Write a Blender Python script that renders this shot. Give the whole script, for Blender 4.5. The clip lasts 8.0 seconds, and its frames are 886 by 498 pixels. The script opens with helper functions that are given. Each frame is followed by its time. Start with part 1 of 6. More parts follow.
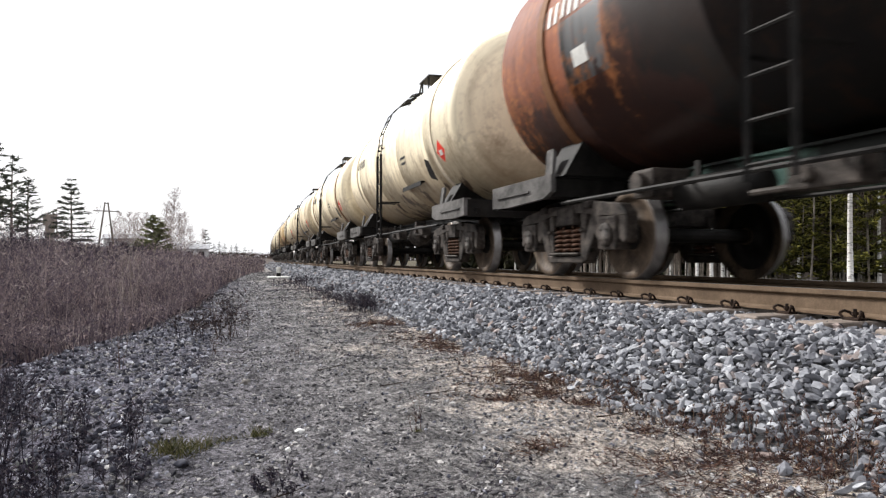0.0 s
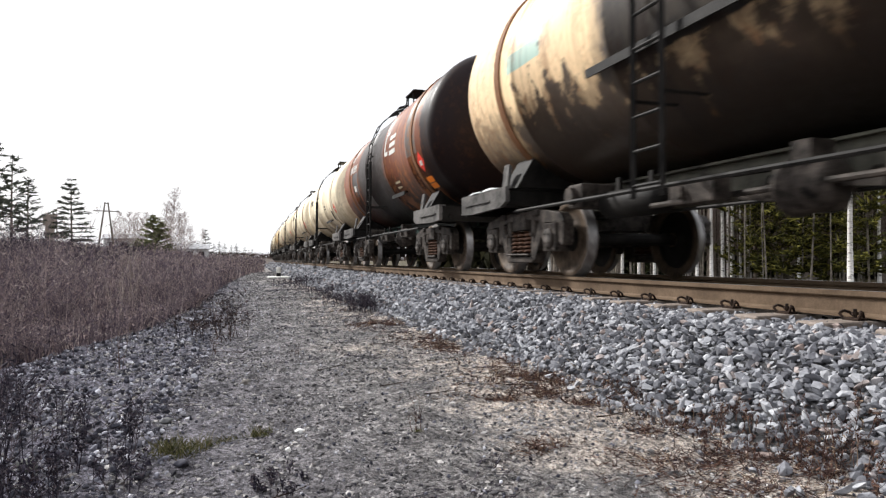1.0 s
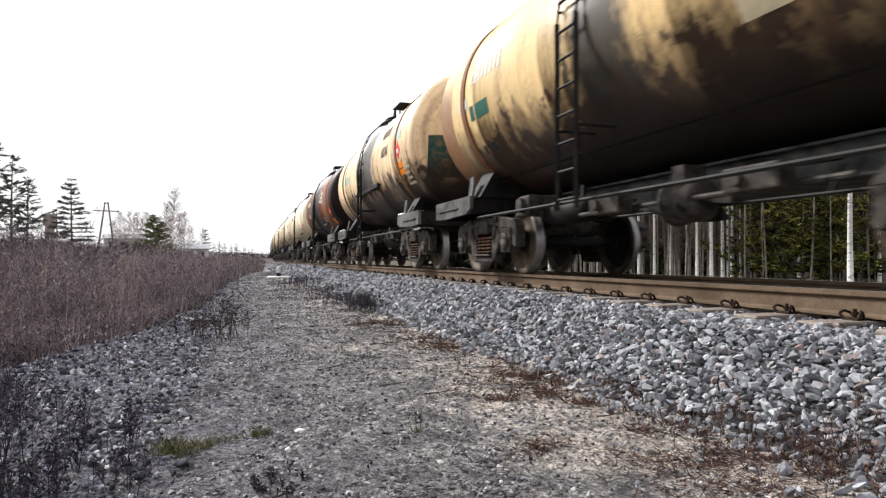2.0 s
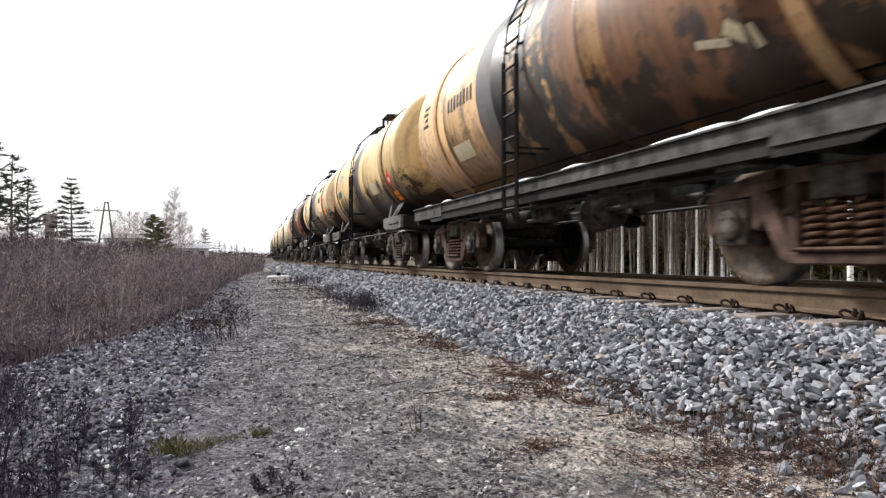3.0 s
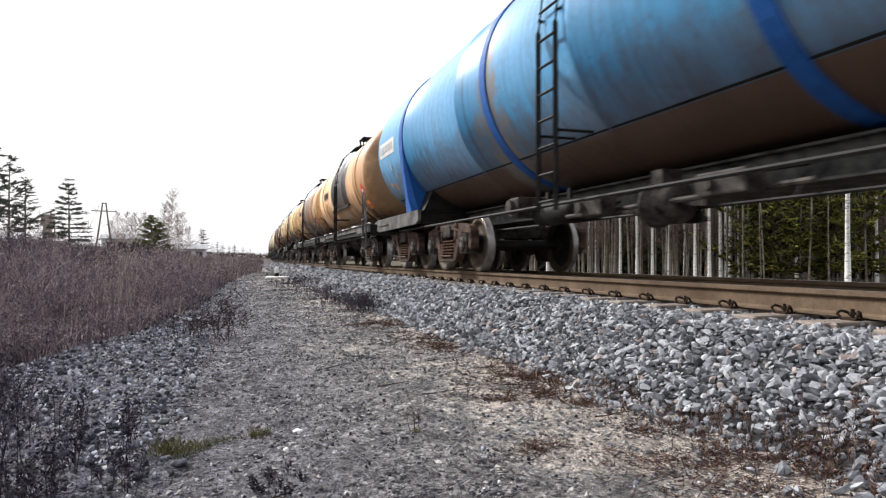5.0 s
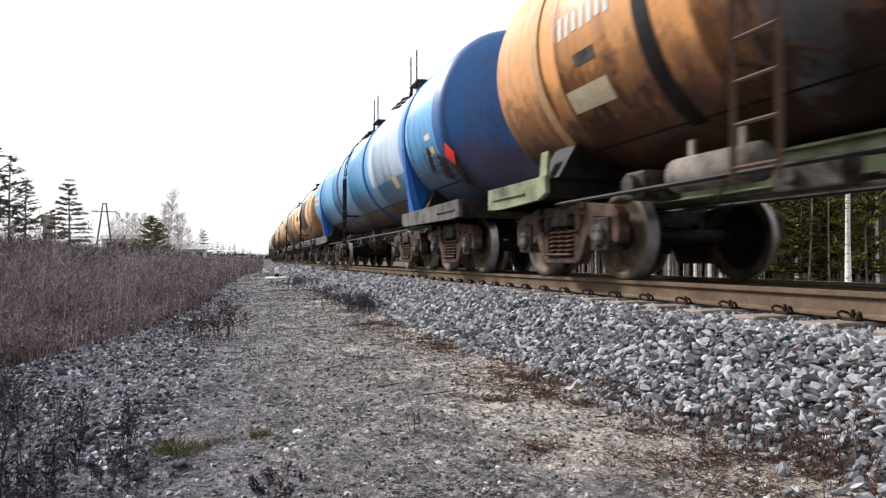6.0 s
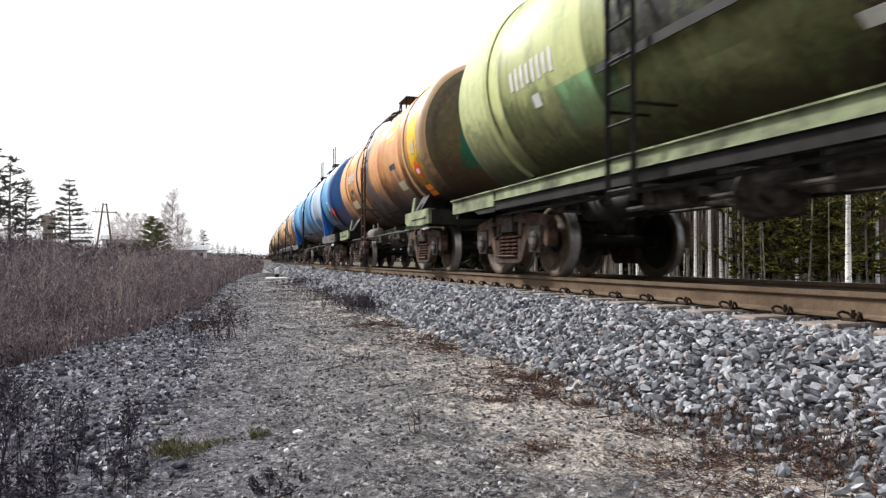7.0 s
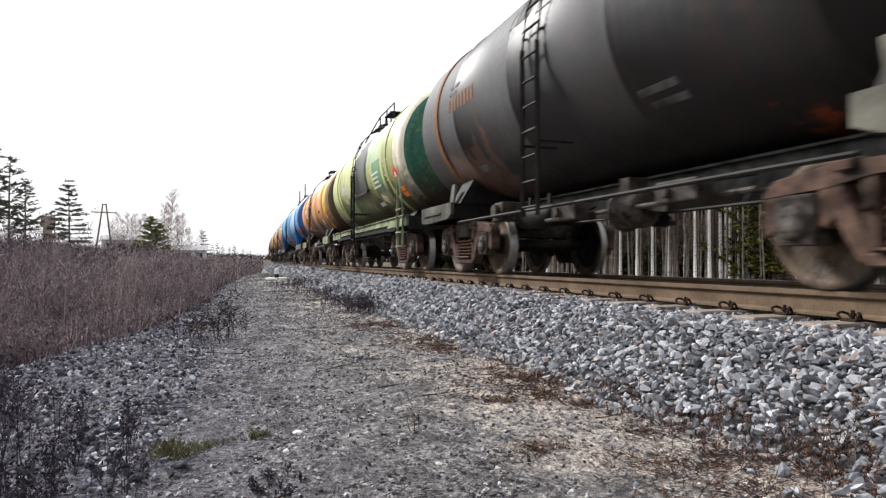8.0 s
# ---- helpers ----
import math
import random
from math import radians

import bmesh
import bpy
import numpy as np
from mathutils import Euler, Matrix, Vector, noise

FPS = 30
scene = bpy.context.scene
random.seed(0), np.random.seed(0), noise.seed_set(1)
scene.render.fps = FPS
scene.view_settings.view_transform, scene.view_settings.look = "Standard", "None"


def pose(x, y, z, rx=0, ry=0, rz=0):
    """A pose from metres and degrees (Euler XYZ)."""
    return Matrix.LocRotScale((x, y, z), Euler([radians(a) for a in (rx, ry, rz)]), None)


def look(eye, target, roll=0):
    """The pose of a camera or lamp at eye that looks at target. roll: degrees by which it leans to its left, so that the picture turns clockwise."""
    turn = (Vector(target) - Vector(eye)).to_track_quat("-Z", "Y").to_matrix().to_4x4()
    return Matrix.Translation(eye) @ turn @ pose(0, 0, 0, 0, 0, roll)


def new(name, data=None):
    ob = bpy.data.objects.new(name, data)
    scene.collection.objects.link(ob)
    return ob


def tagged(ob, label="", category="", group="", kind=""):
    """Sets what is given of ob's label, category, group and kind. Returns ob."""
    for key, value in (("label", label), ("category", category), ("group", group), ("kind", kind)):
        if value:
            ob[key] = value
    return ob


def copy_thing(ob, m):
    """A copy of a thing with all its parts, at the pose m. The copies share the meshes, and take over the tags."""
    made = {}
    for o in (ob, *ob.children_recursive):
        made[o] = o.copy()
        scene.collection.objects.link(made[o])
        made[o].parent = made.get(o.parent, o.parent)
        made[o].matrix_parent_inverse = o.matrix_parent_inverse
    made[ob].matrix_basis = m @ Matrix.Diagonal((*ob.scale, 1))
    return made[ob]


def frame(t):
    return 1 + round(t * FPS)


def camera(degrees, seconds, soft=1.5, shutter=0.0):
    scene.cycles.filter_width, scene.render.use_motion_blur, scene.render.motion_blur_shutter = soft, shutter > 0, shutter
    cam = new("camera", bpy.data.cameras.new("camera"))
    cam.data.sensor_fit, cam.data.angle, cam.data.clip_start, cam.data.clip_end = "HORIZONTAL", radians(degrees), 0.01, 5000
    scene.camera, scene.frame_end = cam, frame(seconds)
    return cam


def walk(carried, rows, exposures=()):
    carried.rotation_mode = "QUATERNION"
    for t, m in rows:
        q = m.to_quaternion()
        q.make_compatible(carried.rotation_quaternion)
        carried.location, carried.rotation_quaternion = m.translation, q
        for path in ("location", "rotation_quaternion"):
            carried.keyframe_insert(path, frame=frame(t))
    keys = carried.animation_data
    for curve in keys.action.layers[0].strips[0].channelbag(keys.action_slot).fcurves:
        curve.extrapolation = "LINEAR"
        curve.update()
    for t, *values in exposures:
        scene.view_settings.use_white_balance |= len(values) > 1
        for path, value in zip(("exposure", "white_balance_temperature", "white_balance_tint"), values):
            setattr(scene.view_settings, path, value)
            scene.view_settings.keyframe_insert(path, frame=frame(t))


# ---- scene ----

# ================= camera and its way =================
EYE = Vector((0.0, 0.0, 0.861))
YAW, PITCH = 18.06, 0.966
cam = camera(69.25, 8.0, soft=1.3, shutter=0.16)


def aim(dx, dy):
    """A small shake of the hand-held camera: turns to the right and upwards, in degrees."""
    return Matrix.Translation(EYE) @ pose(0, 0, 0, 90 + PITCH + dy, 0, -YAW - dx)


SHAKE = [(0.0, 0, 0), (0.5, 0, 0), (1.0, 0, 0), (1.5, 0, 0), (2.2, 0, -0.02), (3.0, 0, -0.05), (3.5, 0.02, 0), (4.0, 0.08, 0), (4.5, 0.16, -0.01),
         (5.2, 0.15, 0.02), (6.0, 0.14, 0.05), (6.5, 0.15, 0.06), (7.0, 0.12, 0.09), (7.5, 0.15, 0.09), (8.0, 0.15, 0.12)]
walk(cam, [(t, aim(a, b)) for t, a, b in SHAKE])

# ================= light =================
SUN_AZ, SUN_EL = -36.0, 36.0     # degrees from the track's direction (minus: to its left), and height
world = bpy.data.worlds.new("world")
scene.world = world
world.use_nodes = True
wt = world.node_tree
wt.nodes.clear()
sky = wt.nodes.new("ShaderNodeTexSky")
sky.sky_type = "NISHITA"
sky.sun_disc = False
sky.sun_elevation = radians(SUN_EL)
sky.sun_rotation = radians(SUN_AZ)
sky.dust_density = 4.0
sky.air_density = 1.0
# thin overcast: brightest overhead, paler towards the horizon
wtc = wt.nodes.new("ShaderNodeTexCoord")
wsep = wt.nodes.new("ShaderNodeSeparateXYZ")
wt.links.new(wtc.outputs["Generated"], wsep.inputs[0])
cloud = wt.nodes.new("ShaderNodeValToRGB")
cloud.color_ramp.elements[0].position, cloud.color_ramp.elements[0].color = 0.0, (0.29, 0.293, 0.305, 1)
cloud.color_ramp.elements[1].position, cloud.color_ramp.elements[1].color = 1.0, (0.40, 0.412, 0.445, 1)
wt.links.new(wsep.outputs["Z"], cloud.inputs["Fac"])
thick = wt.nodes.new("ShaderNodeMixRGB")
thick.blend_type = "MULTIPLY"
thick.inputs["Fac"].default_value = 1.0
thick.inputs["Color2"].default_value = (30, 30, 30, 1)
wt.links.new(cloud.outputs[0], thick.inputs["Color1"])
haze = wt.nodes.new("ShaderNodeMixRGB")
haze.inputs["Fac"].default_value = 0.88
wt.links.new(thick.outputs[0], haze.inputs["Color2"])
bg = wt.nodes.new("ShaderNodeBackground")
bg.inputs["Strength"].default_value = 0.10
wo = wt.nodes.new("ShaderNodeOutputWorld")
wt.links.new(sky.outputs[0], haze.inputs["Color1"])
wt.links.new(haze.outputs[0], bg.inputs["Color"])
wt.links.new(bg.outputs[0], wo.inputs["Surface"])
lamp = bpy.data.lights.new("sun", "SUN")
lamp.energy, lamp.angle, lamp.color = 4.8, radians(9), (1.0, 0.98, 0.955)
sun = new("sun", lamp)
sd = Vector((math.sin(radians(SUN_AZ)) * math.cos(radians(SUN_EL)), math.cos(radians(SUN_AZ)) * math.cos(radians(SUN_EL)), math.sin(radians(SUN_EL))))
sun.matrix_world = look(sd * 50, (0, 0, 0))
scene.view_settings.exposure = 0.40

# ================= the track's line =================
RADIUS, CENTRE = 2400.0, 4.874
RAIL_TOP = 0.65


def line_x(y):
    return CENTRE + y * y / (2 * RADIUS)


def train_pose(s, z=RAIL_TOP):
    """Where a wagon stands whose middle is s metres along the track."""
    return pose(line_x(s), s, z, 0, 0, -math.degrees(math.atan(s / RADIUS)))


def gone(t):
    """How far the train has rolled after t seconds."""
    return 13.287 * t + 0.039 * t * t


# ================= materials =================
def material(name, rough=0.8, metal=0.0):
    m = bpy.data.materials.new(name)
    m.use_nodes = True
    b = m.node_tree.nodes["Principled BSDF"]
    b.inputs["Roughness"].default_value = rough
    b.inputs["Metallic"].default_value = metal
    b.inputs["Specular IOR Level"].default_value = 0.5 if metal > 0.5 else 0.30 if rough < 0.5 else 0.10
    return m, m.node_tree, b


def nd(nt, kind, **vals):
    n = nt.nodes.new(kind)
    for k, v in vals.items():
        n.inputs[k].default_value = v
    return n


def noise_tex(nt, scale, detail=5, rough=0.6, coord="Object", stretch=None, dist=0.0):
    tc = nt.nodes.new("ShaderNodeTexCoord")
    n = nd(nt, "ShaderNodeTexNoise", Scale=scale, Detail=detail, Roughness=rough, Distortion=dist)
    if stretch:
        mp = nt.nodes.new("ShaderNodeMapping")
        mp.inputs["Scale"].default_value = stretch
        nt.links.new(tc.outputs[coord], mp.inputs["Vector"])
        nt.links.new(mp.outputs[0], n.inputs["Vector"])
    else:
        nt.links.new(tc.outputs[coord], n.inputs["Vector"])
    return n.outputs["Fac"]


def ramp(nt, fac, stops):
    r = nt.nodes.new("ShaderNodeValToRGB")
    el = r.color_ramp.elements
    while len(el) < len(stops):
        el.new(0.5)
    for e, (p, c) in zip(el, stops):
        e.position = p
        e.color = (*c, 1) if len(c) == 3 else c
    nt.links.new(fac, r.inputs["Fac"])
    return r.outputs["Color"]


def mixc(nt, fac, a, b, blend="MIX"):
    n = nt.nodes.new("ShaderNodeMixRGB")
    n.blend_type = blend
    for sock, v in (("Fac", fac), ("Color1", a), ("Color2", b)):
        if isinstance(v, (int, float)):
            n.inputs[sock].default_value = v
        elif isinstance(v, tuple):
            n.inputs[sock].default_value = (*v, 1)
        else:
            nt.links.new(v, n.inputs[sock])
    return n.outputs["Color"]


def calc(nt, op, a, b=0.0, c=None):
    n = nt.nodes.new("ShaderNodeMath")
    n.operation = op
    for k, v in enumerate((a, b) if c is None else (a, b, c)):
        if isinstance(v, (int, float)):
            n.inputs[k].default_value = v
        else:
            nt.links.new(v, n.inputs[k])
    return n.outputs[0]


def bump(nt, bsdf, fac, strength=0.3, dist=0.02):
    b = nd(nt, "ShaderNodeBump", Strength=strength, Distance=dist)
    nt.links.new(fac, b.inputs["Height"])
    nt.links.new(b.outputs[0], bsdf.inputs["Normal"])


def mottled(name, c1, c2, scale=6, rough=0.8, metal=0.0, fine=60, bumps=0.25, dist=0.01, coord="Object", lo=0.35, hi=0.65):
    """Two tones in patches, with a fine grain and relief."""
    m, nt, b = material(name, rough, metal)
    big = noise_tex(nt, scale, 6, 0.65, coord)
    small = noise_tex(nt, fine, 4, 0.6, coord)
    col = ramp(nt, big, [(lo, c1), (hi, c2)])
    col = mixc(nt, 0.5, col, ramp(nt, small, [(0.3, (0.35, 0.35, 0.35)), (0.7, (0.65, 0.65, 0.65))]), "OVERLAY")
    nt.links.new(col, b.inputs["Base Color"])
    bump(nt, b, small, bumps, dist)
    return m


def by_piece(name, stops, rough=0.85, grain=40, bumps=0.4, dist=0.004, island=True):
    """A tone of its own for each stone or leaf, with grain."""
    m, nt, b = material(name, rough)
    if island:
        src = nt.nodes.new("ShaderNodeNewGeometry").outputs["Random Per Island"]
    else:
        src = nt.nodes.new("ShaderNodeObjectInfo").outputs["Random"]
    col = ramp(nt, src, stops)
    g = noise_tex(nt, grain, 5, 0.65)
    col = mixc(nt, 0.7, col, ramp(nt, g, [(0.3, (0.3, 0.3, 0.3)), (0.7, (0.7, 0.7, 0.7))]), "OVERLAY")
    nt.links.new(col, b.inputs["Base Color"])
    bump(nt, b, g, bumps, dist)
    return m


M_STONE_STOPS = [(0.0, (0.06, 0.061, 0.068)), (0.3, (0.145, 0.147, 0.16)), (0.65, (0.255, 0.259, 0.275)), (0.93, (0.40, 0.405, 0.42)), (1.0, (0.25, 0.19, 0.165))]
M_BALLAST = by_piece("crushed_granite", M_STONE_STOPS)
M_BALLAST_ONE = by_piece("crushed_granite_single", M_STONE_STOPS, island=False)
# ballast with the darkness under the train painted into its colour
M_BALLAST_SHADE = by_piece("shade_dark_ballast", [(0.0, (0.012, 0.011, 0.010)), (0.6, (0.035, 0.031, 0.028)), (1.0, (0.08, 0.07, 0.06))])
M_BED = mottled("ballast_bed", (0.02, 0.02, 0.021), (0.07, 0.07, 0.073), 14, 0.95, fine=70, bumps=0.8, dist=0.03)
M_RAIL = mottled("rusty_rail_web", (0.085, 0.058, 0.038), (0.145, 0.102, 0.068), 3, 0.8, fine=50)
M_RAILTOP = mottled("worn_rail_head", (0.2, 0.19, 0.18), (0.32, 0.31, 0.3), 4, 0.35, metal=0.9, fine=90, bumps=0.05)
M_CLIP = mottled("rusty_fastener", (0.010, 0.008, 0.007), (0.045, 0.028, 0.02), 20, 0.85)
M_SLEEPER = mottled("weathered_sleeper", (0.16, 0.13, 0.11), (0.27, 0.23, 0.2), 5, 0.9)
M_IRON = mottled("grimy_cast_steel", (0.008, 0.007, 0.006), (0.075, 0.062, 0.053), 9, 0.62, metal=0.0, fine=45, bumps=0.35)
M_RUSTFRAME = mottled("rusty_cast_steel", (0.018, 0.012, 0.010), (0.10, 0.060, 0.044), 6, 0.75, fine=45, bumps=0.35)
M_SPRING = mottled("rusty_spring", (0.03, 0.018, 0.013), (0.11, 0.055, 0.033), 12, 0.8)
M_BLACK = mottled("black_grime", (0.006, 0.0055, 0.005), (0.02, 0.018, 0.016), 4, 0.6, fine=40)
M_WHEEL = mottled("wheel_face", (0.035, 0.026, 0.019), (0.12, 0.086, 0.06), 5, 0.6, fine=40)
M_TREAD = mottled("polished_tread", (0.13, 0.12, 0.115), (0.26, 0.25, 0.24), 9, 0.4, metal=0.8, fine=90, bumps=0.05)
M_GALV = mottled("dusty_grey_paint", (0.032, 0.030, 0.028), (0.14, 0.132, 0.124), 3, 0.7)
M_DUSTY = mottled("dusty_brown_fitting", (0.07, 0.058, 0.05), (0.22, 0.19, 0.165), 4, 0.75, fine=40)
M_FADEDTEAL = mottled("faded_teal_sill", (0.02, 0.021, 0.019), (0.16, 0.26, 0.215), 1.1, 0.7, fine=30, lo=0.53, hi=0.64)
M_DULLSILL = mottled("dull_olive_sill", (0.02, 0.019, 0.017), (0.13, 0.125, 0.10), 1.6, 0.75, fine=30)
M_FROST = mottled("dirty_frost", (0.45, 0.45, 0.46), (0.82, 0.83, 0.85), 9, 0.6, fine=60, bumps=0.3)
M_HEATH = mottled("brush_floor", (0.03, 0.024, 0.022), (0.10, 0.075, 0.062), 0.8, 0.95, fine=25, bumps=0.6, dist=0.05)
M_LITTER = mottled("forest_floor", (0.035, 0.028, 0.02), (0.10, 0.085, 0.05), 0.7, 0.95, fine=18, bumps=0.6, dist=0.05)


def path_material():
    """Grey grit with pale sandy patches towards the ballast, darker and bluer on the other side."""
    m, nt, b = material("sandy_path", 0.95)
    tc = nt.nodes.new("ShaderNodeTexCoord")
    sep = nt.nodes.new("ShaderNodeSeparateXYZ")
    nt.links.new(tc.outputs["Object"], sep.inputs[0])
    big = noise_tex(nt, 0.9, 6, 0.7)
    mid = noise_tex(nt, 5.0, 7, 0.75, stretch=(1.0, 0.8, 1.0))
    fine = noise_tex(nt, 60, 5, 0.75)
    grit = noise_tex(nt, 190, 3, 0.7)
    col = ramp(nt, mid, [(0.30, (0.05, 0.047, 0.048)), (0.48, (0.18, 0.17, 0.167)), (0.7, (0.36, 0.34, 0.325))])
    side = calc(nt, "MULTIPLY_ADD", calc(nt, "MINIMUM", sep.outputs["X"], 2.2), 0.22, calc(nt, "ADD", calc(nt, "MULTIPLY", big, 1.0), calc(nt, "MULTIPLY", mid, 0.35)))
    sandy = ramp(nt, calc(nt, "SUBTRACT", side, 0.42), [(0.50, (0, 0, 0)), (0.72, (1, 1, 1))])
    col = mixc(nt, calc(nt, "MULTIPLY", calc(nt, "MULTIPLY", sandy, mid), ramp(nt, calc(nt, "MULTIPLY", sep.outputs["Y"], 0.025), [(0.2, (1.5, 1.5, 1.5)), (0.9, (0.2, 0.2, 0.2))])), col, (0.58, 0.50, 0.43))
    lump = noise_tex(nt, 22, 6, 0.8, stretch=(1.0, 0.7, 1.0))
    col = mixc(nt, 0.9, col, ramp(nt, lump, [(0.36, (0.10, 0.10, 0.105)), (0.5, (0.5, 0.5, 0.5)), (0.64, (0.85, 0.85, 0.85))]), "OVERLAY")
    col = mixc(nt, 0.9, col, ramp(nt, fine, [(0.38, (0.2, 0.2, 0.2)), (0.62, (0.8, 0.8, 0.8))]), "OVERLAY")
    col = mixc(nt, 0.7, col, ramp(nt, grit, [(0.40, (0.2, 0.2, 0.2)), (0.60, (0.8, 0.8, 0.8))]), "OVERLAY")
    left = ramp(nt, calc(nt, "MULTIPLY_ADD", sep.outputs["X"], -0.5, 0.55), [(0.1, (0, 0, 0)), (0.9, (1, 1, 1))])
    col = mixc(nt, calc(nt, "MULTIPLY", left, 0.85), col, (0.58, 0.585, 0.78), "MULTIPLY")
    nt.links.new(col, b.inputs["Base Color"])
    h = calc(nt, "ADD", calc(nt, "ADD", mid, calc(nt, "MULTIPLY", lump, 0.6)), calc(nt, "MULTIPLY", fine, 0.4))
    bump(nt, b, h, 1.0, 0.07)
    return m


M_SAND = path_material()

# ================= mesh helpers =================
def mesh_ob(name, bm, mats, parent=None, smooth=False, label=""):
    me = bpy.data.meshes.new(name)
    if smooth:
        for f in bm.faces:
            f.smooth = True
    bmesh.ops.recalc_face_normals(bm, faces=bm.faces)
    bm.to_mesh(me)
    bm.free()
    for m in (mats if isinstance(mats, (list, tuple)) else [mats]):
        me.materials.append(m)
    return hang(name, me, parent, None, label)


def hang(name, me, parent=None, at=None, label=""):
    """An object on mesh data, under its thing."""
    ob = new(name, me)
    if parent is not None:
        ob.parent = parent
    if at is not None:
        ob.matrix_basis = at
    if label:
        ob["label"] = label
    return ob


def raw_mesh(name, verts, faces, mats, smooth=False):
    me = bpy.data.meshes.new(name)
    me.from_pydata([tuple(v) for v in verts], [], [tuple(f) for f in faces])
    for m in (mats if isinstance(mats, (list, tuple)) else [mats]):
        me.materials.append(m)
    if smooth:
        me.polygons.foreach_set("use_smooth", [True] * len(me.polygons))
    return me


def box(bm, x0, x1, y0, y1, z0, z1, mi=0):
    v = [bm.verts.new((x, y, z)) for x in (x0, x1) for y in (y0, y1) for z in (z0, z1)]
    for f in ((0, 1, 3, 2), (4, 6, 7, 5), (0, 4, 5, 1), (2, 3, 7, 6), (0, 2, 6, 4), (1, 5, 7, 3)):
        bm.faces.new([v[k] for k in f]).material_index = mi


def prism(bm, pts, x0, x1, mi=0):
    """An outline of (y, z) points, drawn out along x."""
    a = [bm.verts.new((x0, y, z)) for y, z in pts]
    b = [bm.verts.new((x1, y, z)) for y, z in pts]
    n = len(pts)
    bm.faces.new(a[::-1]).material_index = mi
    bm.faces.new(b).material_index = mi
    for k in range(n):
        bm.faces.new((a[k], a[(k + 1) % n], b[(k + 1) % n], b[k])).material_index = mi


def strip(bm, pts, wide, x0, x1, mi=0):
    """A bent bar through (y, z) points, wide across, from x0 to x1."""
    p = [Vector(q) for q in pts]
    left, right = [], []
    for k, q in enumerate(p):
        d = (p[min(k + 1, len(p) - 1)] - p[max(k - 1, 0)]).normalized()
        nrm = Vector((-d.y, d.x)) * wide / 2
        left.append(tuple(q + nrm))
        right.append(tuple(q - nrm))
    for k in range(len(p) - 1):
        prism(bm, [left[k], left[k + 1], right[k + 1], right[k]], x0, x1, mi)


def rod(bm, a, b, r, seg=6, mi=0, r2=None):
    a, b = Vector(a), Vector(b)
    d = b - a
    q = d.to_track_quat("Z", "Y").to_matrix()
    rings = []
    for p, rr in ((a, r), (b, r if r2 is None else r2)):
        rings.append([bm.verts.new(p + q @ Vector((rr * math.cos(2 * math.pi * k / seg), rr * math.sin(2 * math.pi * k / seg), 0))) for k in range(seg)])
    for k in range(seg):
        bm.faces.new((rings[0][k], rings[0][(k + 1) % seg], rings[1][(k + 1) % seg], rings[1][k])).material_index = mi
    bm.faces.new(rings[0][::-1]).material_index = mi
    bm.faces.new(rings[1]).material_index = mi


def lathe(bm, prof, axis="x", seg=32, mis=None, smooth=True, centre=(0, 0, 0)):
    """Turns a profile of (along, radius) round the x, y or z axis."""
    c = Vector(centre)
    rings = []
    for a, r in prof:
        ring = []
        for k in range(seg):
            w = 2 * math.pi * k / seg
            p, q = r * math.cos(w), r * math.sin(w)
            co = {"x": (a, p, q), "y": (p, a, q), "z": (p, q, a)}[axis]
            ring.append(bm.verts.new(c + Vector(co)))
        rings.append(ring)
    for i in range(len(rings) - 1):
        for k in range(seg):
            f = bm.faces.new((rings[i][k], rings[i][(k + 1) % seg], rings[i + 1][(k + 1) % seg], rings[i + 1][k]))
            f.smooth = smooth
            if mis:
                f.material_index = mis[i]
    for ring in (rings[0], rings[-1]):
        bm.faces.new(ring)


def soften(bm, w=0.015, seg=1):
    bmesh.ops.bevel(bm, geom=[e for e in bm.edges], offset=w, segments=seg, affect="EDGES", profile=0.6)


# ================= ground =================
def noise2(x, y, s, k=0.0):
    return noise.noise(Vector((x * s, y * s, k)))


def smooth_steps(y, knots):
    """Straight steps between (y, value) knots."""
    if y <= knots[0][0]:
        return knots[0][1]
    for (y0, a), (y1, b) in zip(knots, knots[1:]):
        if y <= y1:
            return a + (b - a) * (y - y0) / (y1 - y0)
    return knots[-1][1]


def brush_edge(y):
    """Where the gravel ends and the brush begins, in metres from the track's middle."""
    return smooth_steps(y, ((3.0, -7.3), (5.9, -6.62), (7.5, -6.12), (9.1, -5.8), (12.3, -5.5), (23, -5.2), (38, -4.5), (52, -3.0), (160, -2.75)))


def level(u, y):
    """Height of the ground, u metres to the right of the track's middle."""
    a = abs(u)
    if a < 1.85:
        z = 0.405
    elif a < 2.55:
        z = 0.405 - (a - 1.85) / 0.70 * 0.405
    else:
        z = 0.0
    rim = brush_edge(y)
    if u < rim:
        w = rim - u
        z += -0.30 * min(1, w / 1.2)
        if w > 4:
            z += 4.0 * (1 - math.exp(-((w - 4) / 25.0)))
    if u > 2.55:
        w = u - 2.55
        z += -0.35 * min(1, w / 3)
    if a > 2.5:
        z += 0.035 * noise2(u, y, 0.9) + 0.022 * noise2(u, y, 3.1, 4) + 0.014 * noise2(u, y, 9, 8)
        if a > 12:
            z += 0.25 * noise2(u, y, 0.08, 2)
    return z


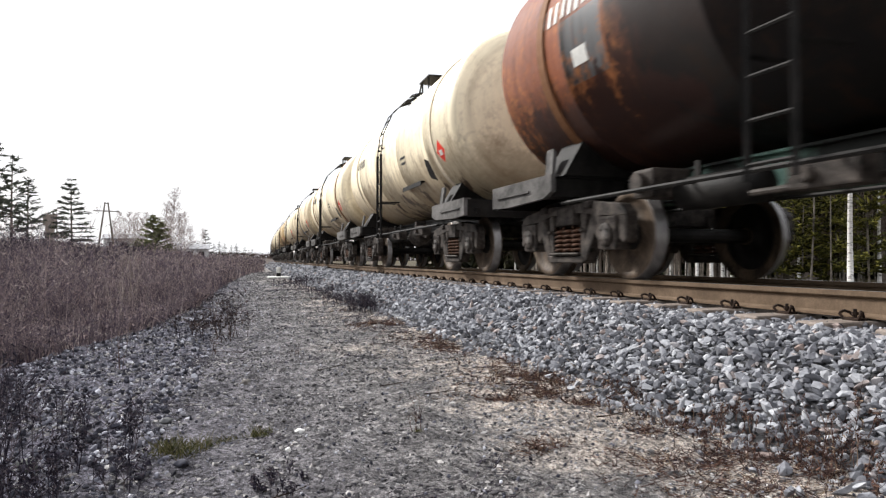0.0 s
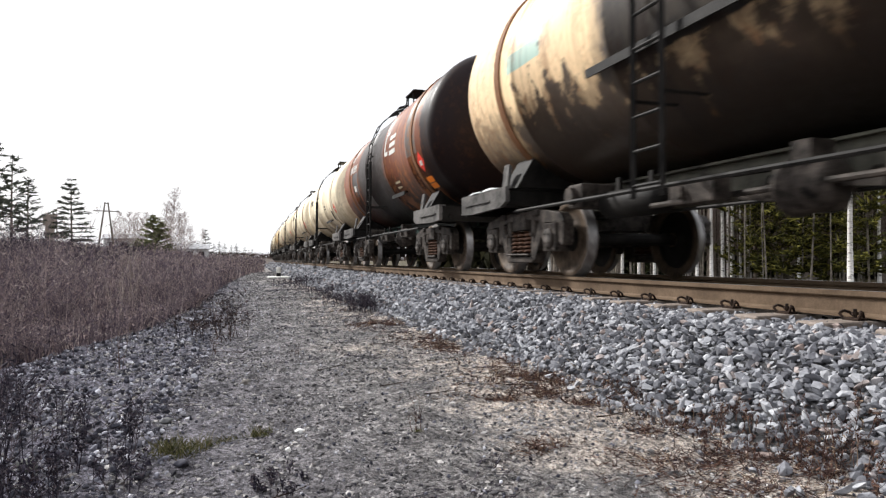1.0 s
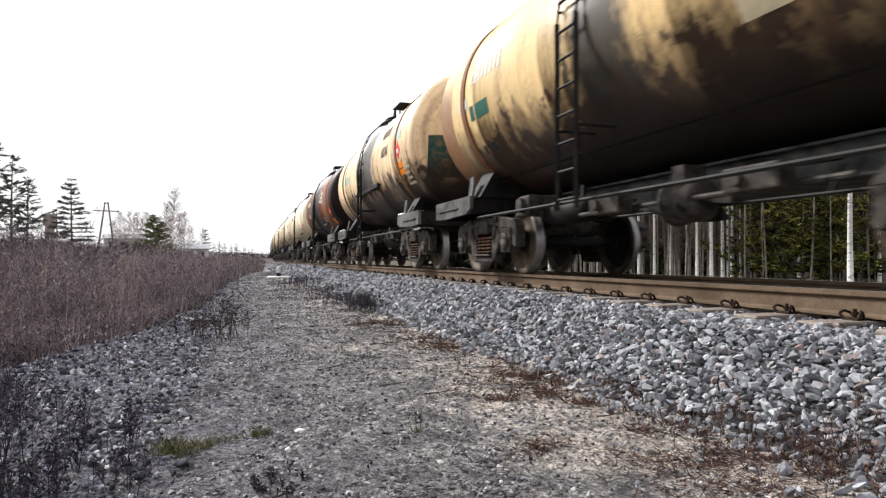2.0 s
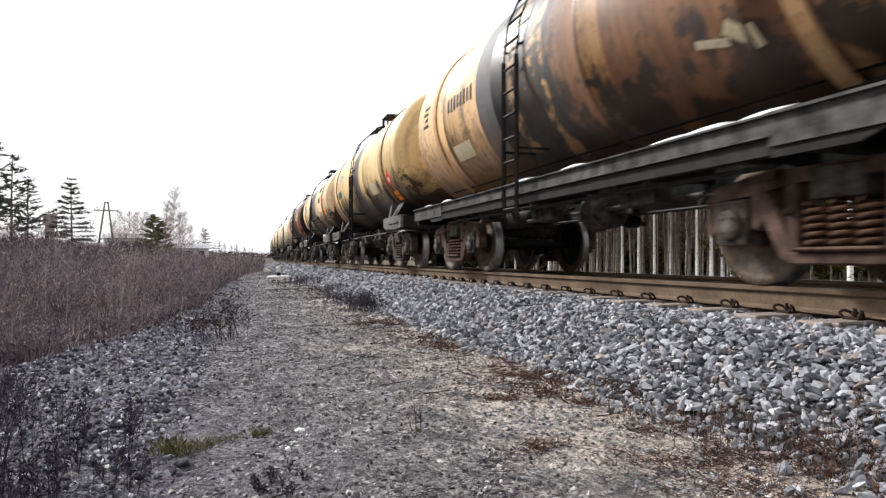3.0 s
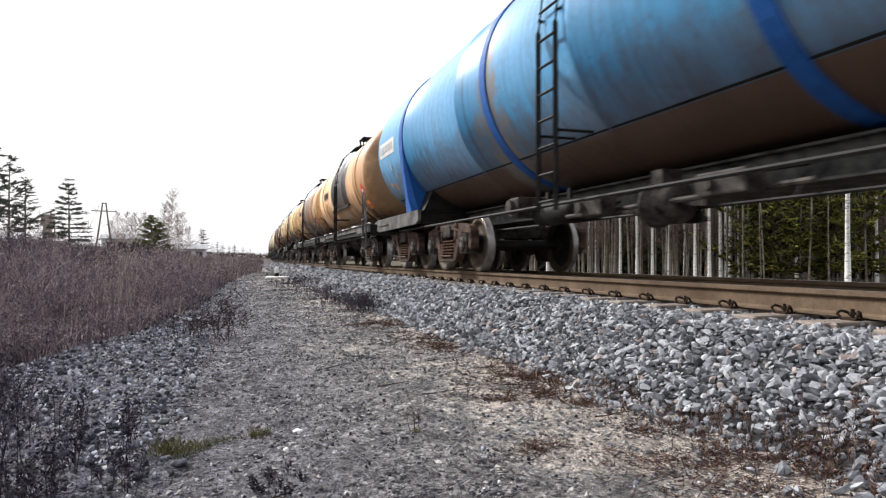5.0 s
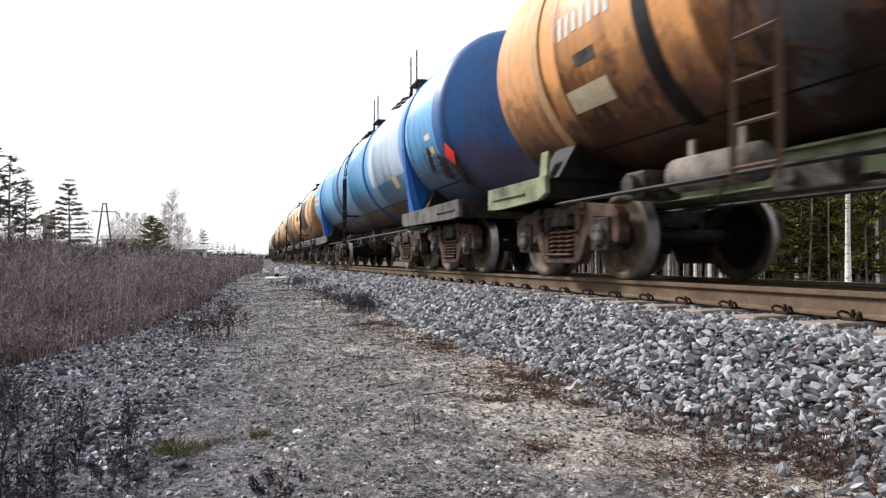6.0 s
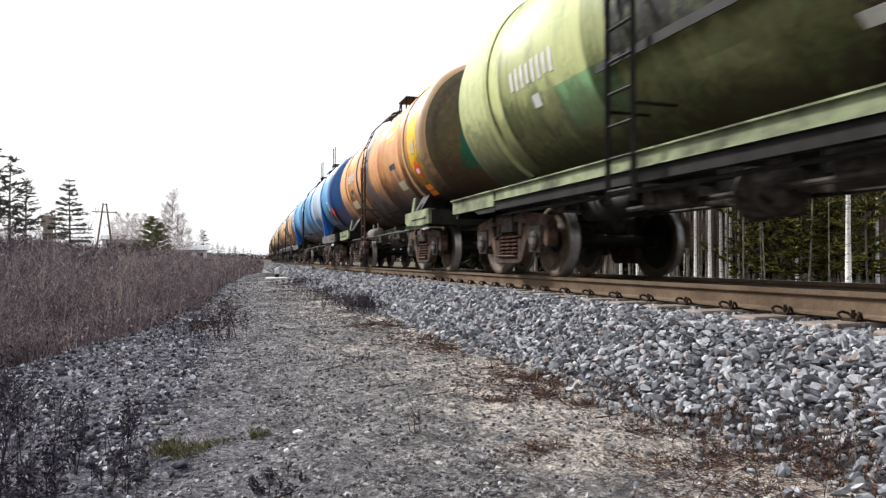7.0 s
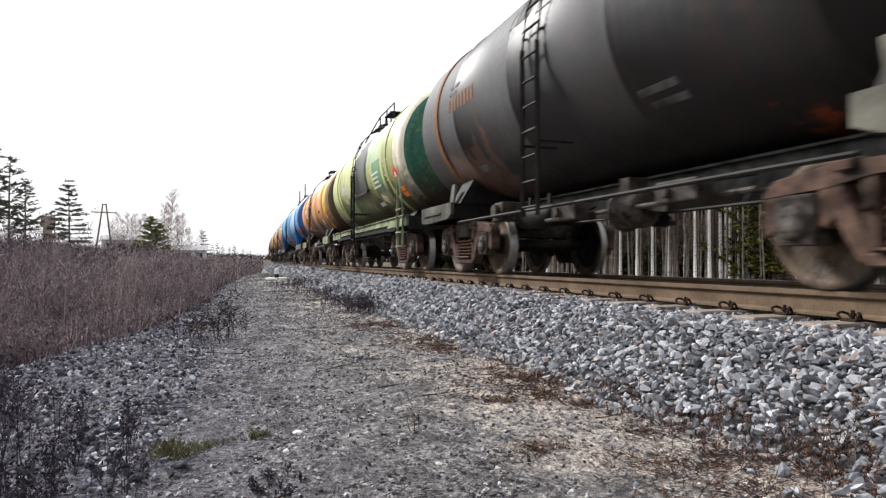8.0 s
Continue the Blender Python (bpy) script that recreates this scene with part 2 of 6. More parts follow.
def build_ground():
    us = [-900, -500, -300, -200, -140, -100, -75, -55, -42, -32, -25, -20, -16, -13, -11, -9.5, -8.5, -7.7]
    us += [-7.2 + 0.06 * k for k in range(0, 80)] + [-2.4, -2.2, -2.0, -1.85, -1.4, -0.7, 0, 0.7, 1.4, 1.85, 2.2, 2.55, 3, 3.6, 4.5, 6, 8, 11, 15, 20, 28, 40, 60, 100, 200, 400, 900]
    ys = [-400, -200, -100, -50, -25, -12, -6, -3]
    y = -1.5
    while y < 12:
        ys.append(y)
        y += 0.06 if 1.2 < y < 6 else 0.14
    while y < 2500:
        ys.append(y)
        y += max(0.3, (y - 10) * 0.09)
    verts, faces = [], []
    for y in ys:
        bend = line_x(min(max(y, -400), 900)) if y < 900 else line_x(900) + (y - 900) * 0.3
        for u in us:
            verts.append((bend + u, y, level(u, y)))
    n = len(us)
    mi = []
    for j in range(len(ys) - 1):
        for i in range(n - 1):
            faces.append((j * n + i, j * n + i + 1, (j + 1) * n + i + 1, (j + 1) * n + i))
            m = (us[i] + us[i + 1]) / 2
            mi.append(1 if abs(m) < 2.5 else 2 if m < brush_edge(ys[j]) - 0.05 else 3 if m > 3 else 0)
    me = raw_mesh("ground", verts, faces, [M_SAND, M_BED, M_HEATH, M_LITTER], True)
    me.polygons.foreach_set("material_index", mi)
    tagged(new("ground", me), "sandy grey gravel ground with dry grass beside the track bed", "ground", kind="structure")


build_ground()

# ================= rails =================
RAIL_PROF = [(-0.0365, 0.0), (-0.0375, -0.012), (-0.0375, -0.036), (-0.030, -0.045), (-0.0095, -0.055), (-0.009, -0.15), (-0.022, -0.163),
             (-0.075, -0.171), (-0.075, -0.18), (0.075, -0.18), (0.075, -0.171), (0.022, -0.163), (0.009, -0.15), (0.0095, -0.055),
             (0.030, -0.045), (0.0375, -0.036), (0.0375, -0.012), (0.0365, 0.0)]


def build_rail(off):
    ys = [-80, -40, -20, -10] + [k * 2.0 for k in range(-2, 40)] + [80 + 8 * k for k in range(60)]
    verts, faces, mi = [], [], []
    n = len(RAIL_PROF)
    for y in ys:
        for u, z in RAIL_PROF:
            verts.append((line_x(y) + off + u, y, RAIL_TOP + z))
    for j in range(len(ys) - 1):
        for k in range(n):
            faces.append((j * n + k, j * n + (k + 1) % n, (j + 1) * n + (k + 1) % n, (j + 1) * n + k))
            mi.append(1 if k == n - 1 else 0)
    me = raw_mesh("rail", verts, faces, [M_RAIL, M_RAILTOP])
    me.polygons.foreach_set("material_index", mi)
    return tagged(new("rail", me), "rust-brown steel rail with a worn bright head", "rail", "rails of the track", "structure")


for off in (-0.7985, 0.7985):
    build_rail(off)

# ================= wagons =================
# wagon space: x across, y along (plus: the leading end), z above the rail's top
AXLE_R = 0.4785


def tank_paint(name, base, spill=(0.010, 0.0095, 0.009), spill_y=0.0, spill_w=1.1, streak=0.5, low=(0.12, 0.055, 0.02), low_amt=0.7,
               rust=(0.16, 0.06, 0.03), rust_amt=0.3, patches=(), rough=0.45, sheen=0.25, over=(), scabs=(), spill_foot=None, dirt=1.0):
    """Weathered tank paint: an oil spill from the hatch, rust and grime, painted fields; low and over also hold painted
    shade. patches: (y0, y1, z0, z1, colour).
    """
    m, nt, b = material(name, rough)
    tc = nt.nodes.new("ShaderNodeTexCoord")
    sep = nt.nodes.new("ShaderNodeSeparateXYZ")
    nt.links.new(tc.outputs["Object"], sep.inputs[0])
    Y, Z = sep.outputs["Y"], sep.outputs["Z"]
    rag = noise_tex(nt, 1.3, 6, 0.7)
    drip = noise_tex(nt, 2.2, 5, 0.65, stretch=(0.35, 1.6, 0.35))
    fine = noise_tex(nt, 9, 6, 0.7)
    col = mixc(nt, ramp(nt, rag, [(0.35, (0, 0, 0)), (0.75, (0.5, 0.5, 0.5))]), base, tuple(c * 0.72 for c in base))
    for y0, y1, z0, z1, c, *across in patches:
        inside = calc(nt, "MULTIPLY", calc(nt, "MULTIPLY", calc(nt, "GREATER_THAN", Y, y0), calc(nt, "LESS_THAN", Y, y1)),
                      calc(nt, "MULTIPLY", calc(nt, "GREATER_THAN", Z, z0), calc(nt, "LESS_THAN", Z, z1)))
        if across:
            inside = calc(nt, "MULTIPLY", inside, calc(nt, "MULTIPLY", calc(nt, "GREATER_THAN", sep.outputs["X"], across[0]), calc(nt, "LESS_THAN", sep.outputs["X"], across[1])))
        col = mixc(nt, calc(nt, "MULTIPLY", inside, calc(nt, "MINIMUM", 1.0, calc(nt, "SUBTRACT", 1.24, calc(nt, "MULTIPLY", fine, 0.5)))), col, c)
    # thin runs down the flanks, and dirt held along the ring seams
    runs = noise_tex(nt, 3.0, 6, 0.75, stretch=(0.18, 2.6, 0.18))
    col = mixc(nt, 0.75 * dirt, col, ramp(nt, runs, [(0.34, (0.42, 0.38, 0.34)), (0.52, (1, 1, 1))]), "MULTIPLY")
    rings = calc(nt, "PINGPONG", calc(nt, "ADD", Y, 0.95), 1.05)
    col = mixc(nt, 0.6 * dirt, col, ramp(nt, calc(nt, "ADD", rings, calc(nt, "MULTIPLY", fine, 0.03)), [(0.02, (0.45, 0.4, 0.36)), (0.06, (1, 1, 1))]), "MULTIPLY")
    blot = noise_tex(nt, 4.5, 7, 0.75, dist=0.6)
    col = mixc(nt, 0.7 * dirt, col, ramp(nt, blot, [(0.30, (0.35, 0.3, 0.27)), (0.42, (1, 1, 1))]), "MULTIPLY")
    flake = noise_tex(nt, 2.6, 5, 0.6, stretch=(0.6, 1.0, 0.6), dist=0.4)
    # grime that rain has washed down to the belly, darkened further to paint its shade
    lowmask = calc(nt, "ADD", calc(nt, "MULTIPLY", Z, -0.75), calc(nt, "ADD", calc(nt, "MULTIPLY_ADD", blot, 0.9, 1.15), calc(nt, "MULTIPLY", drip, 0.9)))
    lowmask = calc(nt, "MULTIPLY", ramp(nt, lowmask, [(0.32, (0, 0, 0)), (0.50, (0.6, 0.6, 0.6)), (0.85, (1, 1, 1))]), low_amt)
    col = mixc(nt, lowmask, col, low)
    # rust
    rm = calc(nt, "MULTIPLY", ramp(nt, calc(nt, "MULTIPLY_ADD", fine, 0.5, calc(nt, "MULTIPLY", drip, 0.5)), [(0.50, (0, 0, 0)), (0.62, (1, 1, 1))]), rust_amt)
    col = mixc(nt, rm, col, rust)
    # spill
    away = calc(nt, "ABSOLUTE", calc(nt, "SUBTRACT", Y, spill_y))
    sm = calc(nt, "ADD", calc(nt, "SUBTRACT", spill_w, away), calc(nt, "MULTIPLY", calc(nt, "SUBTRACT", rag, 0.5), 2.2 * streak))
    sm = calc(nt, "ADD", sm, calc(nt, "MULTIPLY", calc(nt, "SUBTRACT", drip, 0.5), 1.2 * streak))
    sm = ramp(nt, sm, [(0.0, (0, 0, 0)), (0.35, (0.95, 0.95, 0.95))])
    if spill_foot is not None:
        torn = ramp(nt, calc(nt, "ADD", calc(nt, "MULTIPLY", calc(nt, "SUBTRACT", Z, spill_foot), 6.0), calc(nt, "MULTIPLY", blot, 1.0)), [(0.46, (0, 0, 0)), (0.56, (1, 1, 1))])
        sm = calc(nt, "MULTIPLY", sm, torn)
    col = mixc(nt, sm, col, spill)
    # flaking tar with hard edges, thicker towards the belly: (y0, y1, height, colour)
    for y0, y1, zt, c in scabs:
        fl = calc(nt, "ADD", calc(nt, "MULTIPLY", calc(nt, "SUBTRACT", zt, Z), 0.22), calc(nt, "MULTIPLY_ADD", flake, 0.7, calc(nt, "MULTIPLY", blot, 0.3)))
        band = calc(nt, "MULTIPLY", calc(nt, "GREATER_THAN", calc(nt, "ADD", Y, calc(nt, "MULTIPLY", flake, 1.2)), y0 + 0.6), calc(nt, "LESS_THAN", calc(nt, "ADD", Y, calc(nt, "MULTIPLY", flake, 1.2)), y1 + 0.6))
        col = mixc(nt, calc(nt, "MULTIPLY", band, ramp(nt, fl, [(0.545, (0, 0, 0)), (0.585, (0.92, 0.92, 0.92))])), col, c)
    # soot and tar over all else, with the shade of bellies and ends painted in: (y0, y1, height above which it fades
    # out, colour)
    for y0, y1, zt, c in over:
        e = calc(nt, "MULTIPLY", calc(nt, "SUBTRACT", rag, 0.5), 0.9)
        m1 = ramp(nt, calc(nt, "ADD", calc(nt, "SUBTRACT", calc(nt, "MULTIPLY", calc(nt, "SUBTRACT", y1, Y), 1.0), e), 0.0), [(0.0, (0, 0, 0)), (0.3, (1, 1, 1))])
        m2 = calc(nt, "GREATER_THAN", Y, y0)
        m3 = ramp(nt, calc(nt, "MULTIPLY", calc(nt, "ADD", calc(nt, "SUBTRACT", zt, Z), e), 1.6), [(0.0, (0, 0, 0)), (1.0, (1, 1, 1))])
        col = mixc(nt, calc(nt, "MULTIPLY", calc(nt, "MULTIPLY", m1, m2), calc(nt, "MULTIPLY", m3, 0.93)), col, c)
    b.inputs["Specular IOR Level"].default_value = sheen
    nt.links.new(col, b.inputs["Base Color"])
    rr = calc(nt, "MULTIPLY_ADD", fine, 0.35, rough - 0.15)
    nt.links.new(rr, b.inputs["Roughness"])
    bump(nt, b, rag, 0.12, 0.03)
    return m


SHARED = {}


def shared(name, make):
    if name not in SHARED:
        ob = make()
        SHARED[name] = ob.data
        bpy.data.objects.remove(ob)
    return SHARED[name]


def wheelset_mesh():
    bm = bmesh.new()
    for sgn in (-1, 1):
        prof = [(0.70, 0.10), (0.70, 0.135), (0.735, 0.15), (0.775, 0.38), (0.72, 0.40), (0.72, 0.50), (0.732, 0.507), (0.752, 0.500), (0.765, 0.483), (0.842, 0.474),
                (0.850, 0.468), (0.850, 0.405), (0.815, 0.390), (0.795, 0.30), (0.80, 0.16), (0.87, 0.135), (0.88, 0.09), (0.88, 0.07)]
        mis = [0] * (len(prof) - 1)
        for k in (6, 7, 8, 9):
            mis[k] = 1
        for k in (0, 1, 2, 14, 15, 16):
            mis[k] = 2
        lathe(bm, [(sgn * a, r) for a, r in prof], "x", 40, mis)
    rod(bm, (-1.12, 0, 0), (1.12, 0, 0), 0.08, 12, 2)
    return mesh_ob("wheelset", bm, [M_WHEEL, M_TREAD, M_BLACK])


def side_frame_mesh(mat):
    """One smooth casting: flat top, solid blocks over the axle boxes, sloping windows, a tray below the springs."""
    bm = bmesh.new()
    x0, x1 = -0.08, 0.08
    prism(bm, [(-1.24, 0.70), (-1.12, 0.80), (-0.62, 0.86), (0.62, 0.86), (1.12, 0.80), (1.24, 0.70), (1.24, 0.66), (0.70, 0.70), (0.34, 0.755), (-0.34, 0.755), (-0.70, 0.70), (-1.24, 0.66)], x0, x1)
    for s in (-1, 1):
        # the jaws that hold the axle box
        prism(bm, [(s * 1.10, 0.70), (s * 1.24, 0.69), (s * 1.24, 0.42), (s * 1.18, 0.38), (s * 1.10, 0.44)], x0 + 0.005, x1 - 0.005)
        prism(bm, [(s * 0.58, 0.74), (s * 0.76, 0.74), (s * 0.76, 0.46), (s * 0.70, 0.42), (s * 0.64, 0.50)], x0 + 0.005, x1 - 0.005)
        # the leg that slopes to the tray, and the spring column
        prism(bm, [(s * 0.70, 0.60), (s * 0.58, 0.74), (s * 0.38, 0.34), (s * 0.34, 0.17), (s * 0.46, 0.20)], x0, x1)
        prism(bm, [(s * 0.32, 0.20), (s * 0.42, 0.24), (s * 0.45, 0.80), (s * 0.33, 0.80)], x0 + 0.01, x1 - 0.01)
        box(bm, x0 - 0.035, x1, s * 0.46, s * 0.60, 0.79, 0.875)
        rod(bm, (x0 - 0.03, s * 0.39, 0.55), (x0 + 0.02, s * 0.39, 0.55), 0.03, 8)
    prism(bm, [(-0.40, 0.17), (0.40, 0.17), (0.42, 0.26), (-0.42, 0.26)], x0 - 0.01, x1 + 0.01)
    box(bm, x0 - 0.05, x1 + 0.02, -0.34, 0.34, 0.262, 0.295)
    soften(bm, 0.014)
    return mesh_ob("side_frame", bm, mat)


def spring_mesh():
    bm = bmesh.new()
    turns, seg, n = 5.5, 5, 66
    prev = None
    for k in range(n + 1):
        w = 2 * math.pi * turns * k / n
        c = Vector((0.085 * math.cos(w), 0.085 * math.sin(w), 0.30 * k / n))
        ring = []
        for j in range(seg):
            a = 2 * math.pi * j / seg
            ring.append(bm.verts.new(c + Vector((math.cos(w), math.sin(w), 0)) * 0.018 * math.cos(a) + Vector((0, 0, 0.018 * math.sin(a)))))
        if prev:
            for j in range(seg):
                bm.faces.new((prev[j], prev[(j + 1) % seg], ring[(j + 1) % seg], ring[j]))
        prev = ring
    return mesh_ob("spring", bm, M_SPRING, smooth=True)


def axle_box_mesh():
    bm = bmesh.new()
    box(bm, -0.10, 0.10, -0.165, 0.165, -0.16, 0.20)
    soften(bm, 0.03, 2)
    lathe(bm, [(-0.135, 0.0), (-0.135, 0.10), (-0.125, 0.125), (-0.10, 0.13)], "x", 16)
    for k in range(4):
        w = math.pi / 4 + k * math.pi / 2
        rod(bm, (-0.148, 0.075 * math.cos(w), 0.075 * math.sin(w)), (-0.12, 0.075 * math.cos(w), 0.075 * math.sin(w)), 0.013)
    return mesh_ob("axle_box", bm, M_IRON)


def bolster_mesh():
    bm = bmesh.new()
    prism(bm, [(-0.2, 0.62), (0.2, 0.62), (0.2, 0.84), (-0.2, 0.84)], -1.12, 1.12)
    rod(bm, (0, 0, 0.8), (0, 0, 0.93), 0.2, 16)
    for s in (-1, 1):
        box(bm, s * 0.72, s * 0.84, -0.12, 0.12, 0.84, 0.90)
        # brake beams and shoes
        rod(bm, (-0.75, s * 0.36, 0.42), (0.75, s * 0.36, 0.42), 0.035, 8)
        for q in (-1, 1):
            strip(bm, [(s * 0.44, 0.30), (s * 0.425, 0.45), (s * 0.45, 0.60)], 0.05, q * 0.79 - 0.05, q * 0.79 + 0.05)
            strip(bm, [(s * 0.40, 0.45), (s * 0.30, 0.75)], 0.03, q * 0.70 - 0.02, q * 0.70 + 0.02)
    soften(bm, 0.008)
    return mesh_ob("bogie", bm, M_IRON)


def bogie(wagon, y, rusty):
    b = hang("bogie", shared("bogie", bolster_mesh), wagon, pose(0, y, 0))
    mat = M_RUSTFRAME if rusty else M_IRON
    fr = shared("side_frame_" + mat.name, lambda: side_frame_mesh(mat))
    for s in (-1, 1):
        hang("side_frame", fr, b, pose(s * 1.02, 0, 0, 0, 0, 0 if s < 0 else 180))
        for q in (-0.2, 0.0, 0.2):
            hang("spring", shared("spring", spring_mesh), b, pose(s * 1.02, q, 0.30))
        for q in (-0.925, 0.925):
            hang("axle_box", shared("axle_box", axle_box_mesh), b, pose(s * 1.03, q, AXLE_R, 0, 0, 0 if s < 0 else 180))
    for q in (-0.925, 0.925):
        w = hang("wheelset", shared("wheelset", wheelset_mesh), b)
        w.matrix_parent_inverse = pose(0, q, AXLE_R)
        WHEELS.append(w)
    return b


WHEELS = []
WAGONS = []


def tank_mesh(name, half, r, mat, axis_z, rings):
    bm = bmesh.new()
    dish = 0.52
    prof = []
    for k in range(9):
        w = math.pi / 2 * k / 8
        prof.append((-half - dish * math.cos(w), max(0.02, r * math.sin(w))))
    marks = sorted(rings)
    for y in marks:
        prof += [(y - 0.035, r), (y - 0.02, r + 0.012), (y + 0.02, r + 0.012), (y + 0.035, r)]
    for k in range(9):
        w = math.pi / 2 * (8 - k) / 8
        prof.append((half + dish * math.cos(w), max(0.02, r * math.sin(w))))
    lathe(bm, prof, "y", 72, centre=(0, 0, axis_z))
    return mesh_ob(name, bm, mat)


def band_mesh(r, wide, axis_z, mat):
    bm = bmesh.new()
    lathe(bm, [(-wide / 2, r + 0.002), (-wide / 2, r + 0.022), (wide / 2, r + 0.022), (wide / 2, r + 0.002)], "y", 64, smooth=False, centre=(0, 0, axis_z))
    bm.faces.ensure_lookup_table()
    big = [f for f in bm.faces if len(f.verts) > 4]
    bmesh.ops.delete(bm, geom=big, context="FACES_ONLY")
    return mesh_ob("strap", bm, mat)


def ladder_mesh(top, mat, low=0.75):
    """A side ladder that bends over the tank's shoulder; r 1.5 at the wagon's left side."""
    bm = bmesh.new()
    pts = [(-1.56, low), (-1.56, 2.75), (-1.50, 3.25), (-1.28, 3.75), (-0.95, 4.08), (-0.62, 4.24)]
    for y in (-0.2, 0.2):
        for k, (a, b) in enumerate(zip(pts, pts[1:])):
            p, q = Vector((a[0], y, a[1])), Vector((b[0], y, b[1]))
            d = (q - p).normalized() * 0.01
            rod(bm, p - d, q + d, 0.032 if k < 1 else 0.013, 4)
    z = low + 0.1
    while z < 2.75:
        rod(bm, (-1.56, -0.2, z), (-1.56, 0.2, z), 0.016, 6)
        z += 0.30
    for x, z in ((-1.545, 2.98), (-1.48, 3.28), (-1.36, 3.58), (-1.17, 3.87), (-0.92, 4.10)):
        rod(bm, (x, -0.2, z), (x, 0.2, z), 0.016, 6)
    for z in (1.6, 2.9):
        for y in (-0.2, 0.2):
            rod(bm, (-1.56, y, z), (-1.40 if z > 2 else -1.1, y, z), 0.018, 5)
    return mesh_ob("ladder", bm, mat)


def walkway_mesh(top):
    """A small step plate beside the hatch with its brackets."""
    bm = bmesh.new()
    s = -1
    box(bm, s * 0.40, s * 0.80, -1.35, -0.55, top + 0.10, top + 0.13)
    for y in (-1.2, -0.7):
        rod(bm, (s * 0.45, y, top - 0.09), (s * 0.45, y, top + 0.1), 0.02, 5)
        rod(bm, (s * 0.76, y, top - 0.25), (s * 0.76, y, top + 0.1), 0.02, 5)
    rod(bm, (s * 0.76, -0.6, top + 0.1), (s * 0.70, -0.2, top - 0.05), 0.02, 5)
    return mesh_ob("walkway", bm, M_BLACK)


def step_mesh(top):
    bm = bmesh.new()
    for a, b in (((-0.55, -0.1, -0.1), (-0.55, -0.1, 0.1)), ((-0.55, 0.1, -0.1), (-0.55, 0.1, 0.1)), ((-0.55, -0.1, 0.1), (-0.55, 0.1, 0.1)), ((-0.55, 0.1, 0.1), (-0.78, 0.12, 0.02)), ((-0.55, -0.1, 0.1), (-0.78, -0.12, 0.02)), ((-0.78, -0.14, 0.02), (-0.78, 0.14, 0.02))):
        rod(bm, (a[0], a[1], top + a[2]), (b[0], b[1], top + b[2]), 0.018, 5)
    return mesh_ob("top_step", bm, M_BLACK)


def hatch_mesh(top):
    bm = bmesh.new()
    lathe(bm, [(top - 0.1, 0.30), (top + 0.16, 0.30), (top + 0.16, 0.36), (top + 0.20, 0.36), (top + 0.26, 0.25), (top + 0.29, 0.05)], "z", 24)
    for k in range(6):
        w = k * math.pi / 3
        rod(bm, (0.34 * math.cos(w), 0.34 * math.sin(w), top + 0.10), (0.34 * math.cos(w), 0.34 * math.sin(w), top + 0.26), 0.02, 6)
    rod(bm, (0, 0.75, top - 0.05), (0, 0.75, top + 0.22), 0.10, 12)
    rod(bm, (0, -0.75, top - 0.05), (0, -0.75, top + 0.16), 0.08, 12)
    box(bm, -0.04, 0.04, -0.5, 0.5, top + 0.27, top + 0.31)
    return mesh_ob("hatch", bm, M_BLACK)


def centre_sill_mesh(half, mat):
    """Two channels with flanges turned outwards, drawn as one beam."""
    bm = bmesh.new()
    out = [(-0.40, 0.845), (0.40, 0.845), (0.40, 0.87), (0.32, 0.87), (0.32, 1.145), (0.40, 1.145), (0.40, 1.17), (-0.40, 1.17), (-0.40, 1.145), (-0.32, 1.145), (-0.32, 0.87), (-0.40, 0.87)]
    a = [bm.verts.new((px, -half, pz)) for px, pz in out]
    b = [bm.verts.new((px, half, pz)) for px, pz in out]
    bm.faces.new(a), bm.faces.new(b[::-1])
    for i in range(len(out)):
        j = (i + 1) % len(out)
        bm.faces.new((a[i], b[i], b[j], a[j]))
    return mesh_ob("centre_sill", bm, mat)


def end_frame_mesh(mat, half, arm=1.75, even=False):
    """Headstock with the two arms that run back over the bogie; drawn for the leading end."""
    bm = bmesh.new()
    for s in (-1, 1):
        pts = [(half, 1.18), (half, 0.92), (half - 0.5, 0.90), (half - arm + 0.2, 0.93), (half - arm, 1.00), (half - arm, 1.18)]
        if even:
            pts = [(half, 1.18), (half, 0.975), (half - arm, 0.975), (half - arm, 1.18)]
            prism(bm, [(half - 0.9, 0.974), (half - 1.1, 0.90), (half - arm, 0.90), (half - arm, 0.974)], s * 1.40, s * 1.37, 1)
        prism(bm, pts, s * 1.42, s * 1.36)
        box(bm, s * (1.46 if even else 1.42), s * 1.30, half - arm, half, 1.18, 1.20)
        if not even:
            box(bm, s * 1.445, s * 1.42, half - 1.2, half - 0.2, 1.035, 1.055)
        # outrigger to the bolster
        prism(bm, [(half - arm + 0.03, 0.95), (half - arm + 0.45, 0.95), (half - arm + 0.45, 1.16), (half - arm + 0.03, 1.16)], s * 0.42, s * 1.355, 1)
    box(bm, -1.357, 1.357, half - 0.10, half + 0.002, 0.90, 1.178, 1)
    box(bm, -1.30, 1.30, half - arm, half - 0.1, 1.165, 1.179, 1)
    for s in (-1, 1):
        rod(bm, (s * 1.2, half + 0.0, 1.0), (s * 1.2, half + 0.05, 1.0), 0.05, 8, 1)
    return mesh_ob("end_frame", bm, [mat, M_BLACK])


